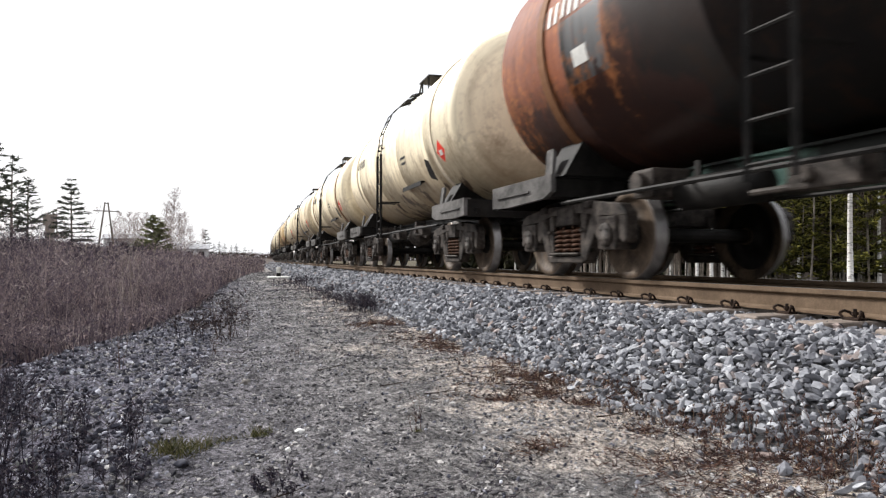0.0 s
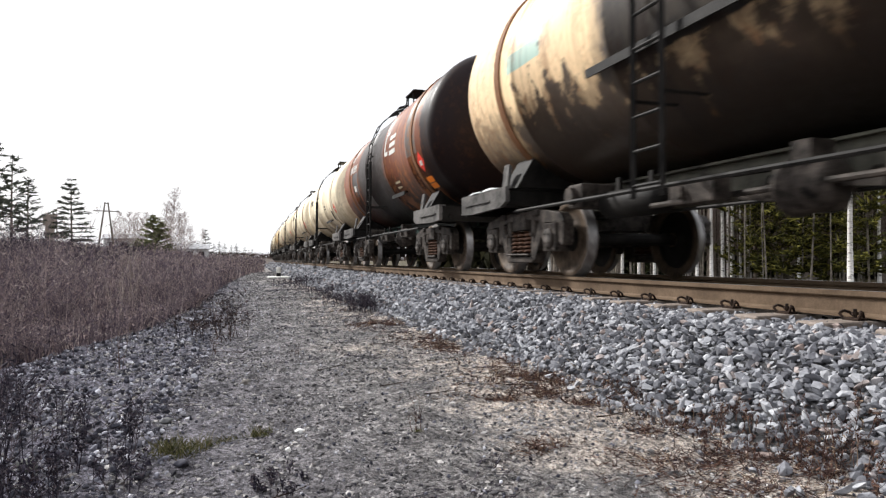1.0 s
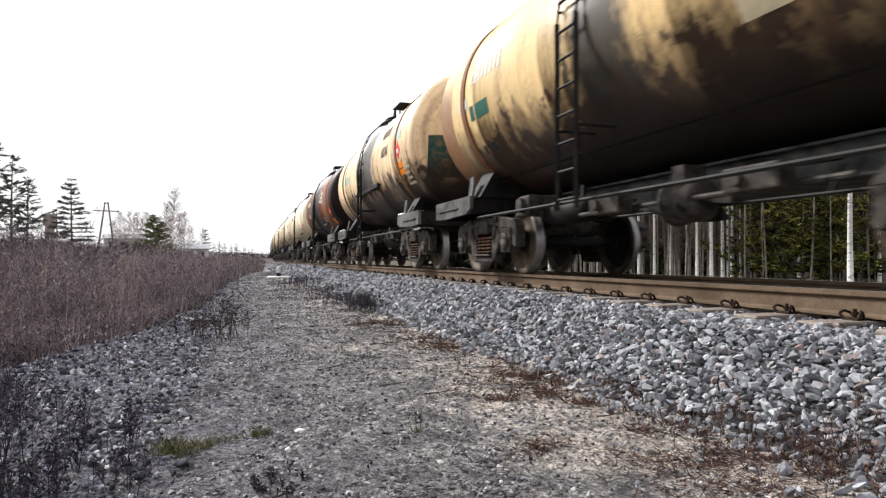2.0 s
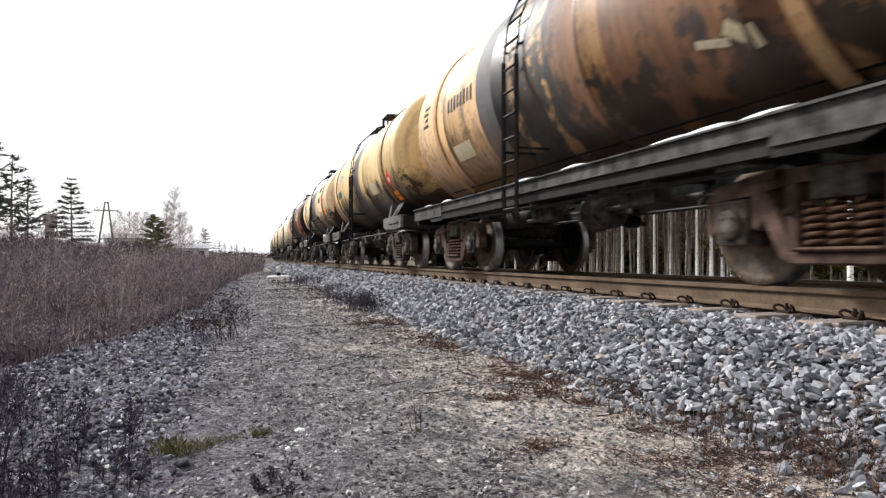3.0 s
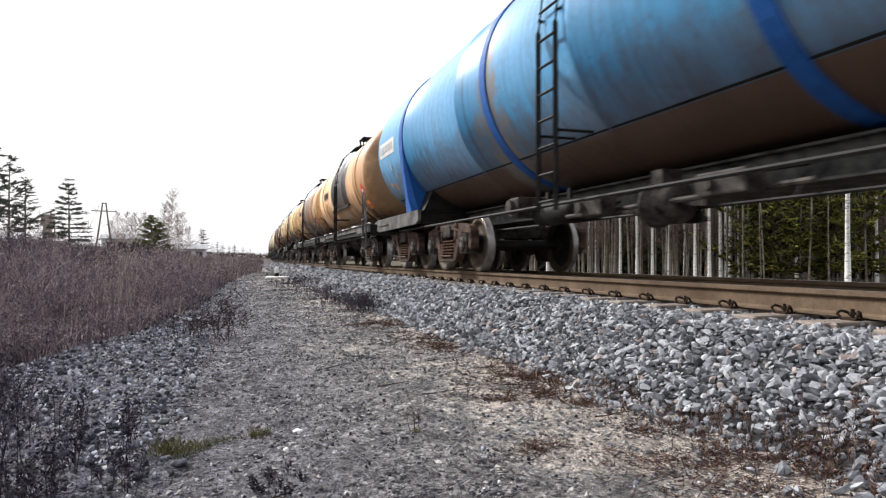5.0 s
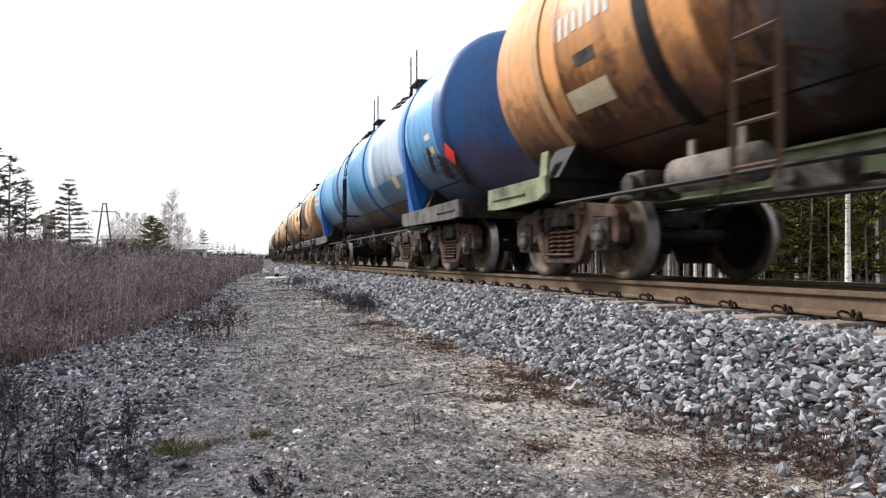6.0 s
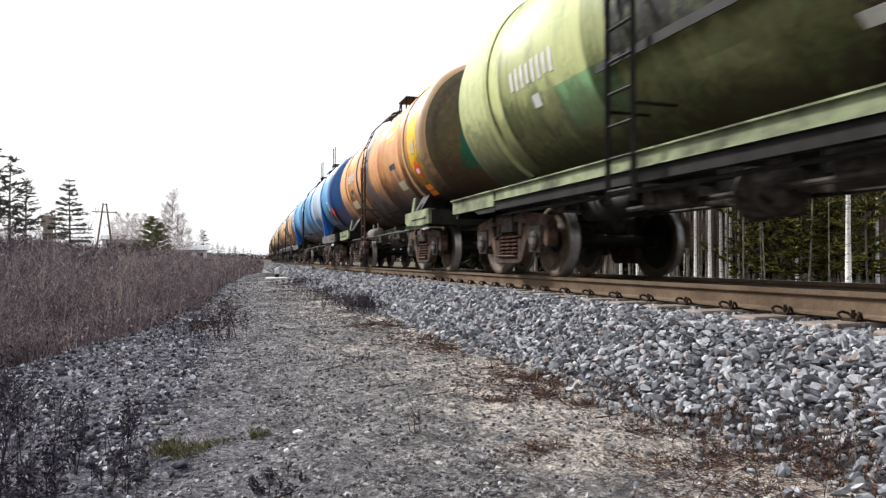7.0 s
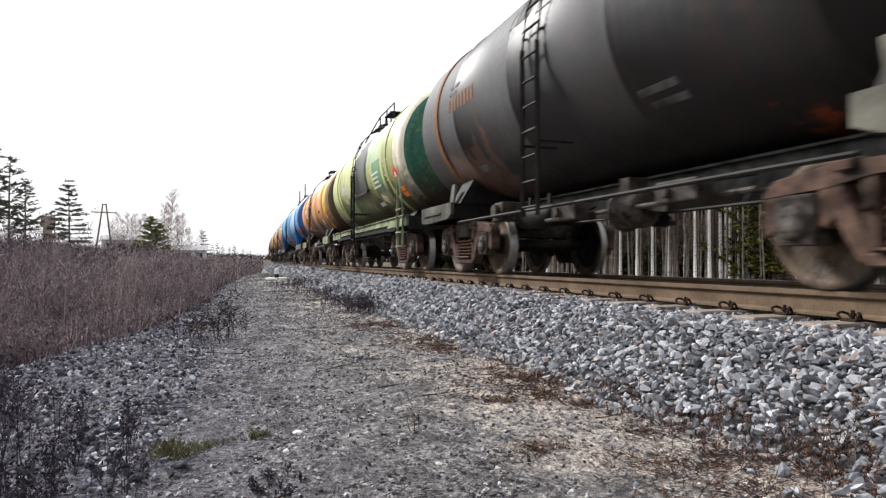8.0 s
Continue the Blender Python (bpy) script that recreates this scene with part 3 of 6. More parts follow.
def side_sill_mesh(mat, half):
    bm = bmesh.new()
    out = [(-1.44, 1.20), (-1.30, 1.20), (-1.30, 1.185), (-1.375, 1.185), (-1.375, 0.935), (-1.30, 0.935), (-1.30, 0.92), (-1.40, 0.92), (-1.40, 1.04), (-1.44, 1.04), (-1.44, 1.055), (-1.40, 1.055), (-1.40, 1.185), (-1.44, 1.185)]
    a = [bm.verts.new((px, -half, pz)) for px, pz in out]
    b = [bm.verts.new((px, half, pz)) for px, pz in out]
    bm.faces.new(a), bm.faces.new(b[::-1])
    for i in range(len(out)):
        j = (i + 1) % len(out)
        f = bm.faces.new((a[i], b[i], b[j], a[j]))
        if max(out[i][1], out[j][1]) < 1.045:
            f.material_index = 1
    return mesh_ob("side_sill", bm, [mat, M_BLACK])


def frost_mesh(seed):
    """A thin uneven crust of frozen spill on a frame's top."""
    bm = bmesh.new()
    bmesh.ops.create_icosphere(bm, subdivisions=2, radius=1.0)
    for v in bm.verts:
        n = 1 + 0.45 * noise.noise(v.co * 1.7 + Vector((seed * 3.7, 0, 0)))
        v.co = Vector((v.co.x * 0.055 * n, v.co.y * 0.30 * n, max(0.0, v.co.z) * 0.040 * n))
    return mesh_ob("frost_patch", bm, M_FROST, smooth=True)


def cross_bearer_mesh():
    bm = bmesh.new()
    prism(bm, [(-0.04, 0.96), (0.04, 0.96), (0.04, 1.14), (-0.04, 1.14)], -1.384, 1.384)
    return mesh_ob("cross_bearer", bm, M_BLACK)


def saddle_mesh(r, axis_z, mat, wide=0.5, foot=1.25, arc=84):
    """The cradle on the bolster, cut to the tank's round."""
    bm = bmesh.new()
    n = 14
    out = [(-foot, 1.19), (foot, 1.19)]
    for k in range(n + 1):
        w = radians(270 + arc / 2 - arc * k / n)
        out.append((r * math.cos(w) * 1.003, axis_z + r * math.sin(w) * 1.003))
    a = [bm.verts.new((px, -wide / 2, pz)) for px, pz in out]
    b = [bm.verts.new((px, wide / 2, pz)) for px, pz in out]
    bm.faces.new(a), bm.faces.new(b[::-1])
    for i in range(len(out)):
        j = (i + 1) % len(out)
        bm.faces.new((a[i], b[i], b[j], a[j]))
    return mesh_ob("saddle", bm, mat)


def brace_mesh(mat):
    """A slanting plate from the frame's top to the tank's flank, on the left side."""
    bm = bmesh.new()
    vs = [[bm.verts.new((px, e + (pz - 1.19) * 0.3, pz)) for px, pz in ((-1.33, 1.20), (-1.29, 1.20), (-1.21, 1.50), (-1.25, 1.54))] for e in (-0.09, 0.08)]
    bm.faces.new(vs[0]), bm.faces.new(vs[1][::-1])
    for i in range(4):
        j = (i + 1) % 4
        bm.faces.new((vs[0][i], vs[1][i], vs[1][j], vs[0][j]))
    return mesh_ob("brace", bm, mat)


def saddle_rib_mesh(r, axis_z, mat):
    """The broad strap's foot: a rib that leaves the tank's flank and stands on the frame."""
    bm = bmesh.new()
    inner = [(r * math.cos(radians(w)), axis_z + r * math.sin(radians(w))) for w in (182, 194, 206, 218, 230)]
    outer = [(-1.24, 1.20), (-1.40, 1.20), (-1.44, 1.5), (-1.52, 2.0), (-1.575, 2.5)]
    out = inner + outer
    a = [bm.verts.new((px, -0.11 - 0.12 * (pz < 1.3), pz)) for px, pz in out]
    b = [bm.verts.new((px, 0.11 + 0.05 * (pz < 1.3), pz)) for px, pz in out]
    for i in range(len(out)):
        j = (i + 1) % len(out)
        bm.faces.new((a[i], b[i], b[j], a[j]))
    bm.faces.new(a), bm.faces.new(b[::-1])
    return mesh_ob("strap_foot", bm, mat)


def coupler_mesh(half):
    bm = bmesh.new()
    box(bm, -0.09, 0.09, half, half + 0.38, 0.98, 1.12)
    prism(bm, [(half + 0.34, 0.92), (half + 0.62, 0.92), (half + 0.62, 1.18), (half + 0.34, 1.18)], -0.16, 0.14)
    rod(bm, (0.3, half, 0.9), (0.25, half + 0.3, 0.62), 0.025, 6)
    rod(bm, (0.25, half + 0.3, 0.62), (0.1, half + 0.6, 0.7), 0.025, 6)
    soften(bm, 0.01)
    return mesh_ob("coupler", bm, M_BLACK)


def reservoir_mesh(mat):
    bm = bmesh.new()
    lathe(bm, [(-0.55, 0.02), (-0.53, 0.1), (-0.47, 0.16), (0.47, 0.16), (0.53, 0.1), (0.55, 0.02)], "y", 20)
    for y in (-0.3, 0.3):
        box(bm, -0.02, 0.02, y - 0.03, y + 0.03, 0.1, 0.30)
    return mesh_ob("air_reservoir", bm, mat)


def brake_cylinder_mesh():
    bm = bmesh.new()
    lathe(bm, [(-0.28, 0.03), (-0.28, 0.13), (-0.22, 0.20), (0.10, 0.20), (0.10, 0.23), (0.14, 0.23), (0.20, 0.08), (0.42, 0.05)], "y", 20)
    box(bm, -0.12, 0.12, -0.12, 0.05, 0.15, 0.34)
    return mesh_ob("brake_cylinder", bm, M_IRON)


def brake_lever_mesh():
    bm = bmesh.new()
    prism(bm, [(-0.25, 0.0), (0.25, 0.06), (0.25, 0.12), (-0.25, 0.08)], -0.02, 0.02)
    rod(bm, (0, 0, 0.05), (0.38, 0.1, 0.2), 0.02, 6)
    return mesh_ob("brake_lever", bm, M_IRON)


def pull_rod_mesh():
    bm = bmesh.new()
    rod(bm, (0, -1.8, 0), (0, 1.8, -0.04), 0.028, 8)
    rod(bm, (0, -0.12, 0), (0, 0.12, 0), 0.05, 8)
    return mesh_ob("pull_rod", bm, M_IRON)


def valve_box_mesh():
    bm = bmesh.new()
    box(bm, -0.1, 0.1, -0.28, 0.28, -0.1, 0.1)
    soften(bm, 0.02, 2)
    rod(bm, (-0.1, 0.1, 0), (-0.16, 0.1, 0), 0.06, 10)
    return mesh_ob("valve_box", bm, M_IRON)


def hose_box_mesh():
    bm = bmesh.new()
    box(bm, -0.22, 0.22, -0.16, 0.16, -0.14, 0.14)
    soften(bm, 0.03, 2)
    rod(bm, (-0.24, 0, 0), (-0.3, 0, 0), 0.1, 12)
    return mesh_ob("hose_box", bm, M_IRON)


def brake_rods_mesh(half):
    bm = bmesh.new()
    rod(bm, (-0.55, -half + 2, 0.72), (-0.55, half - 2, 0.72), 0.018, 6)
    rod(bm, (-1.30, -half + 1.8, 0.86), (-1.30, half - 1.8, 0.86), 0.022, 6)
    for y in (-1.9, 0.2, 1.9):
        rod(bm, (-0.55, y, 0.72), (-0.4, y, 0.95), 0.015, 5)
        rod(bm, (-1.30, y, 0.86), (-0.4, y, 1.0), 0.018, 5)
    return mesh_ob("brake_rod", bm, M_BLACK)


def outlet_mesh():
    bm = bmesh.new()
    lathe(bm, [(0.62, 0.09), (0.66, 0.13), (0.74, 0.13), (0.76, 0.10), (1.22, 0.10), (1.26, 0.2)], "z", 16)
    box(bm, -0.2, 0.2, -0.03, 0.03, 0.64, 0.70)
    return mesh_ob("outlet_valve", bm, M_BLACK)


def plain_paint(name, c, rough=0.55):
    return mottled(name, tuple(v * 0.8 for v in c), c, 8, rough, fine=50, bumps=0.1)


M_WHITE = plain_paint("white_marking", (0.62, 0.61, 0.57))
M_ORANGE = plain_paint("orange_plate", (0.85, 0.22, 0.01))
M_RED = plain_paint("red_placard", (0.75, 0.05, 0.03))
M_BLACKPAINT = plain_paint("black_marking", (0.02, 0.02, 0.02))
M_DARKFRAME = mottled("dusty_black_frame", (0.012, 0.0115, 0.011), (0.085, 0.083, 0.078), 5, 0.65)
M_TEAL = plain_paint("green_plate", (0.02, 0.10, 0.07))


def on_tank(r, axis_z, z):
    """x and lean of the tank's left skin at height z."""
    dz = z - axis_z
    return -math.sqrt(max(0.01, r * r - dz * dz)), math.degrees(math.asin(max(-1, min(1, dz / r))))


def plate_mesh(w, h, r, axis_z, y, z, proud=0.006, turn=0.0):
    """A thin field that follows the tank's round, centred at (y, z)."""
    bm = bmesh.new()
    a0 = math.asin(max(-0.99, min(0.99, (z - axis_z) / r)))
    nu, nv = 2, max(6, int(h * 10))
    cy, sy = math.cos(radians(turn)), math.sin(radians(turn))
    grid = []
    for i in range(nu + 1):
        row = []
        for j in range(nv + 1):
            p, q = (i / nu - 0.5) * w, (j / nv - 0.5) * h
            p, q = p * cy - q * sy, p * sy + q * cy
            a = a0 + q / r
            row.append([bm.verts.new((-(r + e) * math.cos(a), y + p, axis_z + (r + e) * math.sin(a))) for e in (proud, 0.001)])
        grid.append(row)
    for i in range(nu):
        for j in range(nv):
            for e in (0, 1):
                bm.faces.new([grid[i][j][e], grid[i + 1][j][e], grid[i + 1][j + 1][e], grid[i][j + 1][e]])
    edge = [(i, 0) for i in range(nu)] + [(nu, j) for j in range(nv)] + [(i, nv) for i in range(nu, 0, -1)] + [(0, j) for j in range(nv, 0, -1)]
    for (i, j), (k, l) in zip(edge, edge[1:] + edge[:1]):
        bm.faces.new((grid[i][j][0], grid[k][l][0], grid[k][l][1], grid[i][j][1]))
    return bm


def tank_wagon(s0, paint, label, group="tank wagons of the train", frame_mat=None, full=False, rusty=False, strap=None, marks=(), end_rail=None, big=False, near=True, bars=(), ladder=None, sill=None, top_rail=False, frost=(), reservoir=False, ladder_y=0.35, tank_more=0.0):
    """A four-axle tank wagon (or, big, an eight-axle one). marks: (kind, y, z, wide, high, material[, turn])."""
    root = new("tank_wagon")
    tagged(root, label, "tank wagon", group)
    frame_mat = frame_mat or M_GALV
    if big:
        L, r, axis_z, tank_half, piv = 21.12, 1.56, 2.78, 9.2, (-8.55, -5.35, 5.35, 8.55)
    else:
        L, r, axis_z, tank_half, piv = 12.02, 1.5, 2.72, 4.86, (-3.9, 3.9)
    half = L / 2 - 0.60
    tank_half += tank_more
    top = axis_z + r
    tag = "big" if big else "std"
    rings = [-7.2, -3.6, 0, 3.6, 7.2] if big else [-3.3, -1.15, 1.15, 3.3]
    tank = tank_mesh("tank", tank_half, r, paint, axis_z, rings)
    tank.parent = root
    strap = strap or M_CREAMSTRAP
    for y in ((-6.9, -2.4, 2.4, 7.0) if big else (-3.75 - 2 * tank_more, 3.75 + 2 * tank_more)):
        hang("strap", shared("strap" + tag + strap.name, lambda: band_mesh(r, 0.15 if not big else 0.20, axis_z, strap)), root, pose(0, y, 0))
    sill_mat = sill or M_DARKFRAME
    hang("centre_sill", shared("sill" + tag + sill_mat.name, lambda: centre_sill_mesh(half, sill_mat)), root)
    for s in (0, 180):
        hang("end_frame", shared("end" + tag + frame_mat.name + ("_even" if full else ""), lambda: end_frame_mesh(frame_mat, half, 3.75 if big else 1.75, full)), root, pose(0, 0, 0, 0, 0, s))
        hang("coupler", shared("coupler" + tag, lambda: coupler_mesh(half)), root, pose(0, 0, 0, 0, 0, s))
    for y in ((-6.95, 6.95) if big else (-3.9, 3.9)):
        hang("saddle", shared("saddle" + tag + ("_even" if full else ""), lambda: saddle_mesh(r, axis_z, M_BLACK, 1.1 if big else 0.5, 0.95 if full else 1.25, 62 if full else 84)), root, pose(0, y, 0))
        if not big and not full:
            hang("brace", shared("brace" + frame_mat.name, lambda: brace_mesh(frame_mat)), root, pose(0, y, 0))
        elif big:
            hang("strap_foot", shared("strap_foot", lambda: saddle_rib_mesh(r, axis_z, strap)), root, pose(0, y + 0.05, 0))
    if full:
        for s in (0, 180):
            hang("side_sill", shared("side_sill" + frame_mat.name, lambda: side_sill_mesh(frame_mat, half - 1.76)), root, pose(0, 0, 0, 0, 0, s))
        for k in range(6):
            hang("cross_bearer", shared("cross_bearer", cross_bearer_mesh), root, pose(0, -3.05 + 1.22 * k, 0))
    hang("ladder", shared("ladder" + (ladder or M_BLACK).name, lambda: ladder_mesh(top, ladder or M_BLACK)), root, pose(0.0 if not big else -0.06, ladder_y, 0))
    for y in ((-3.9, 0.6) if big else (0,)):
        hang("walkway", shared("walkway" + tag, lambda: walkway_mesh(top)), root, pose(0, y, 0))
        hang("walkway", shared("walkway" + tag, lambda: walkway_mesh(top)), root, pose(0, y, 0, 0, 0, 180))
        hang("hatch", shared("hatch" + tag, lambda: hatch_mesh(top)), root, pose(0, y, 0))
        for q in (0.25, 0.75, 1.25):
            hang("top_step", shared("step" + tag, lambda: step_mesh(top)), root, pose(0, y + q, 0))
        if big:
            bm = bmesh.new()
            for q in (-0.9, -0.35):
                rod(bm, (-0.7, y + q, top - 0.1), (-0.7, y + q, top + 0.95), 0.018, 6)
            mesh_ob("post", bm, M_BLACK, root)
    if near:
        for y, z in ((-0.9, 0.70), (-0.1, 0.66), (0.7, 0.72)):
            hang("brake_lever", shared("brake_lever", brake_lever_mesh), root, pose(-0.78, y, z))
        hang("pull_rod", shared("pull_rod", pull_rod_mesh), root, pose(-0.9, -0.6, 0.79))
        for y, z in ((0.35, 0.80), (-1.7, 0.84)):
            hang("valve_box", shared("valve_box", valve_box_mesh), root, pose(-1.03, y, z))
        hang("hose_box", shared("hose_box", hose_box_mesh), root, pose(-0.9, 2.35, 0.95))
        if reservoir:
            hang("air_reservoir", shared("reservoir_dusty", lambda: reservoir_mesh(M_DUSTY)), root, pose(-1.0, 1.35, 0.98), "dusty brown cylinder")
        else:
            hang("air_reservoir", shared("reservoir", lambda: reservoir_mesh(M_BLACK)), root, pose(-0.75, 1.7, 0.84))
        hang("brake_cylinder", shared("brake_cylinder", brake_cylinder_mesh), root, pose(-0.78, -0.55, 0.76))
        hang("brake_rod", shared("brake_rod" + tag, lambda: brake_rods_mesh(half)), root)
        hang("outlet_valve", shared("outlet", outlet_mesh), root)
    for kind, y, z, w, h, mat, *more in marks:
        mesh_ob(kind, plate_mesh(w, h, r, axis_z, y, z, more[1] if len(more) > 1 else 0.006, more[0] if more else 0.0), mat, root)
    for y0, y1, z in bars:
        bm = bmesh.new()
        bx = on_tank(r, axis_z, z)[0]
        box(bm, bx - 0.10, bx + 0.02, y0, y1, z, z + 0.03)
        box(bm, bx - 0.10, bx - 0.085, y0, y1, z - 0.06, z + 0.0)
        mesh_ob("side_bar", bm, M_BLACK, root)
    for k, y in enumerate(frost):
        hang("frost_patch", shared("frost%d" % (k % 4), lambda: frost_mesh(k % 4)), root, pose(-1.375, y, 1.2, 0, 0, 4 * (k % 3) - 4), "thin crust of white frost")
    if top_rail:
        bm = bmesh.new()
        for y in (0.3, -0.6, -1.5):
            rod(bm, (-0.74, y, top - 0.2), (-0.74, y, top + 0.32), 0.018, 6)
        rod(bm, (-0.74, 0.32, top + 0.32), (-0.74, -1.52, top + 0.32), 0.018, 6)
        rod(bm, (-1.15, 0.55, top - 0.45), (-0.74, 0.3, top + 0.32), 0.018, 6)
        mesh_ob("top_handrail", bm, M_BLACK, root)
    if end_rail:
        a, b = -half + 0.6, -half + 0.15
        bm = bmesh.new()
        box(bm, -1.475, -1.425, a - 0.012, a + 0.012, 0.5, 2.10)
        strip(bm, [(b, 0.5), (b, 1.35), (a - 0.05, 2.10)], 0.028, -1.47, -1.43)
        stair = mesh_ob("end_ladder", bm, end_rail, root)
        for z in (0.52, 0.82, 1.32):
            bm = bmesh.new()
            box(bm, -1.50, -1.40, b - 0.015, a + 0.015, z, z + 0.03)
            mesh_ob("rung", bm, end_rail, stair)
    for y in piv:
        bogie(root, y, rusty)
    WAGONS.append((root, s0))
    return root


def number_bars(y, z, mat, n=8, h=0.24, step=0.15):
    """An unread row of lettering, as plain bars."""
    return [("marking", y - step * k, z, step * 0.5, h * (1 if k % 3 else 0.86), mat) for k in range(n)]


def text_lines(y, z, mat, rows=3, w=0.7):
    """Small unread lettering, as plain bars."""
    return [("marking", y + 0.04 * (k % 2), z - 0.11 * k, w * (1 - 0.18 * (k % 3)), 0.05, mat) for k in range(rows)]


def placards(y=-4.1, z=2.15):
    return [("red_placard", y, z, 0.30, 0.30, M_RED, 45), ("marking", y, z - 0.02, 0.16, 0.10, M_WHITE, 0, 0.010), ("orange_plate", y - 0.03, z - 0.40, 0.37, 0.28, M_ORANGE),
            ("marking", y - 0.03, z - 0.40, 0.37, 0.018, M_BLACKPAINT, 0, 0.010)]


SEAM = [("seam", 0.0, 1.49, 9.2, 0.025, M_BLACK)]
P_CREAM = tank_paint("cream_tank", dirt=0.5, base=(0.88, 0.77, 0.55), spill_w=-0.6, low=(0.16, 0.095, 0.04), low_amt=0.65, rust_amt=0.3, scabs=[(-4.6, 1.5, 1.6, (0.06, 0.034, 0.02))])
P_CREAM_SPILL = tank_paint("cream_tank_spilled", dirt=0.6, base=(0.74, 0.62, 0.42), spill_w=0.5, low=(0.07, 0.042, 0.022))
P_TAN = tank_paint("tan_tank", dirt=0.6, base=(0.60, 0.42, 0.20), spill_w=0.7, low=(0.08, 0.04, 0.02))
# over coats on rear ends (y below -4) include the shade there, painted into the colour
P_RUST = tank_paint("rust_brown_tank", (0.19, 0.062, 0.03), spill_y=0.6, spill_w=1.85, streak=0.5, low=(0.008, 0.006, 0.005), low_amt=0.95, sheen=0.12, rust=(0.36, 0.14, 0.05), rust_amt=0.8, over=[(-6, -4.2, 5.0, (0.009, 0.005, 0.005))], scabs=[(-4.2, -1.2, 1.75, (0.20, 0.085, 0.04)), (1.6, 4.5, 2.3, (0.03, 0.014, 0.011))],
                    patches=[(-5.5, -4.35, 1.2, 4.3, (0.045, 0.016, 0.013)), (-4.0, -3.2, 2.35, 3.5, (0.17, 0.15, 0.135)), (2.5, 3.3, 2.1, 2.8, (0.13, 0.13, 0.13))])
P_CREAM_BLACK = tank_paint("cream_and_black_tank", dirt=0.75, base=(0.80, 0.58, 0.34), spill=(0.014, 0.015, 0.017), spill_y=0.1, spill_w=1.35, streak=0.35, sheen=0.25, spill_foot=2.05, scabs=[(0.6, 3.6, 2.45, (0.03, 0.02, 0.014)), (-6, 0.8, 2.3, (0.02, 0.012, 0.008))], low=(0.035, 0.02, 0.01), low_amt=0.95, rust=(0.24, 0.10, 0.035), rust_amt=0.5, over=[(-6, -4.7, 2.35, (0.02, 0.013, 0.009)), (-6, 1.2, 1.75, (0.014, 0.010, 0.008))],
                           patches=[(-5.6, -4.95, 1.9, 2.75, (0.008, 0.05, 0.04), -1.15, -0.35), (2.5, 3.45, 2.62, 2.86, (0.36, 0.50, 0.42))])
# the brown coat on the leading end paints in that end's shade
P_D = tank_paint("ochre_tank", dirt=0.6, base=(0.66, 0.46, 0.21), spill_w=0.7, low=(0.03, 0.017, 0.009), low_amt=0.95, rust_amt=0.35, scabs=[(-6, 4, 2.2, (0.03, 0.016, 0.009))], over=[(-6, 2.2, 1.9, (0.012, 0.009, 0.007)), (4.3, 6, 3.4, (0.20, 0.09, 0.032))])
P_E = tank_paint("streaked_tan_tank", (0.66, 0.40, 0.18), spill=(0.012, 0.012, 0.012), spill_y=0.3, spill_w=0.85, streak=2.0, sheen=0.5, low=(0.09, 0.034, 0.012), rust=(0.06, 0.028, 0.014), rust_amt=0.75, patches=[(0.75, 1.75, 0.9, 4.4, (0.02, 0.021, 0.024)), (-3.9, -0.4, 1.49, 4.4, (0.19, 0.085, 0.032)), (-1.6, -1.2, 1.49, 4.4, (0.38, 0.20, 0.07)), (-3.9, -0.4, 1.0, 1.49, (0.38, 0.16, 0.045))], scabs=[(-6, -0.3, 2.15, (0.02, 0.012, 0.009))])
# the rear dome's brown coat is its shaded tone, put into the paint
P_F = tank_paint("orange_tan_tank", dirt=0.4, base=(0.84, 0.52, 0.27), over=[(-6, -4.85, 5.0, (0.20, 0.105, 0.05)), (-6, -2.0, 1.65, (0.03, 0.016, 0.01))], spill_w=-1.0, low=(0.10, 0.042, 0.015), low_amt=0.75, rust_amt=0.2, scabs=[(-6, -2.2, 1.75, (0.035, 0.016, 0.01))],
                 patches=[(-2.0, 1.5, 2.04, 4.4, (0.03, 0.031, 0.033)), (-5.5, -2.0, 1.0, 4.4, (0.56, 0.32, 0.16))])
P_BLUE = tank_paint("blue_tank", dirt=0.7, base=(0.06, 0.26, 0.48), spill=(0.16, 0.145, 0.13), spill_y=2.4, spill_w=0.5, streak=0.9, low=(0.085, 0.055, 0.04), low_amt=0.72, rust=(0.05, 0.03, 0.025), rust_amt=0.25, sheen=0.3, rough=0.4,
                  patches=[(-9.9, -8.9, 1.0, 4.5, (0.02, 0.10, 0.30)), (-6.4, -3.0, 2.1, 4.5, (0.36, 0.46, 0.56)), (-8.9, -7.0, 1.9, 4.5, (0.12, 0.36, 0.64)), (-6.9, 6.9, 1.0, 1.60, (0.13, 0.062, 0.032))])
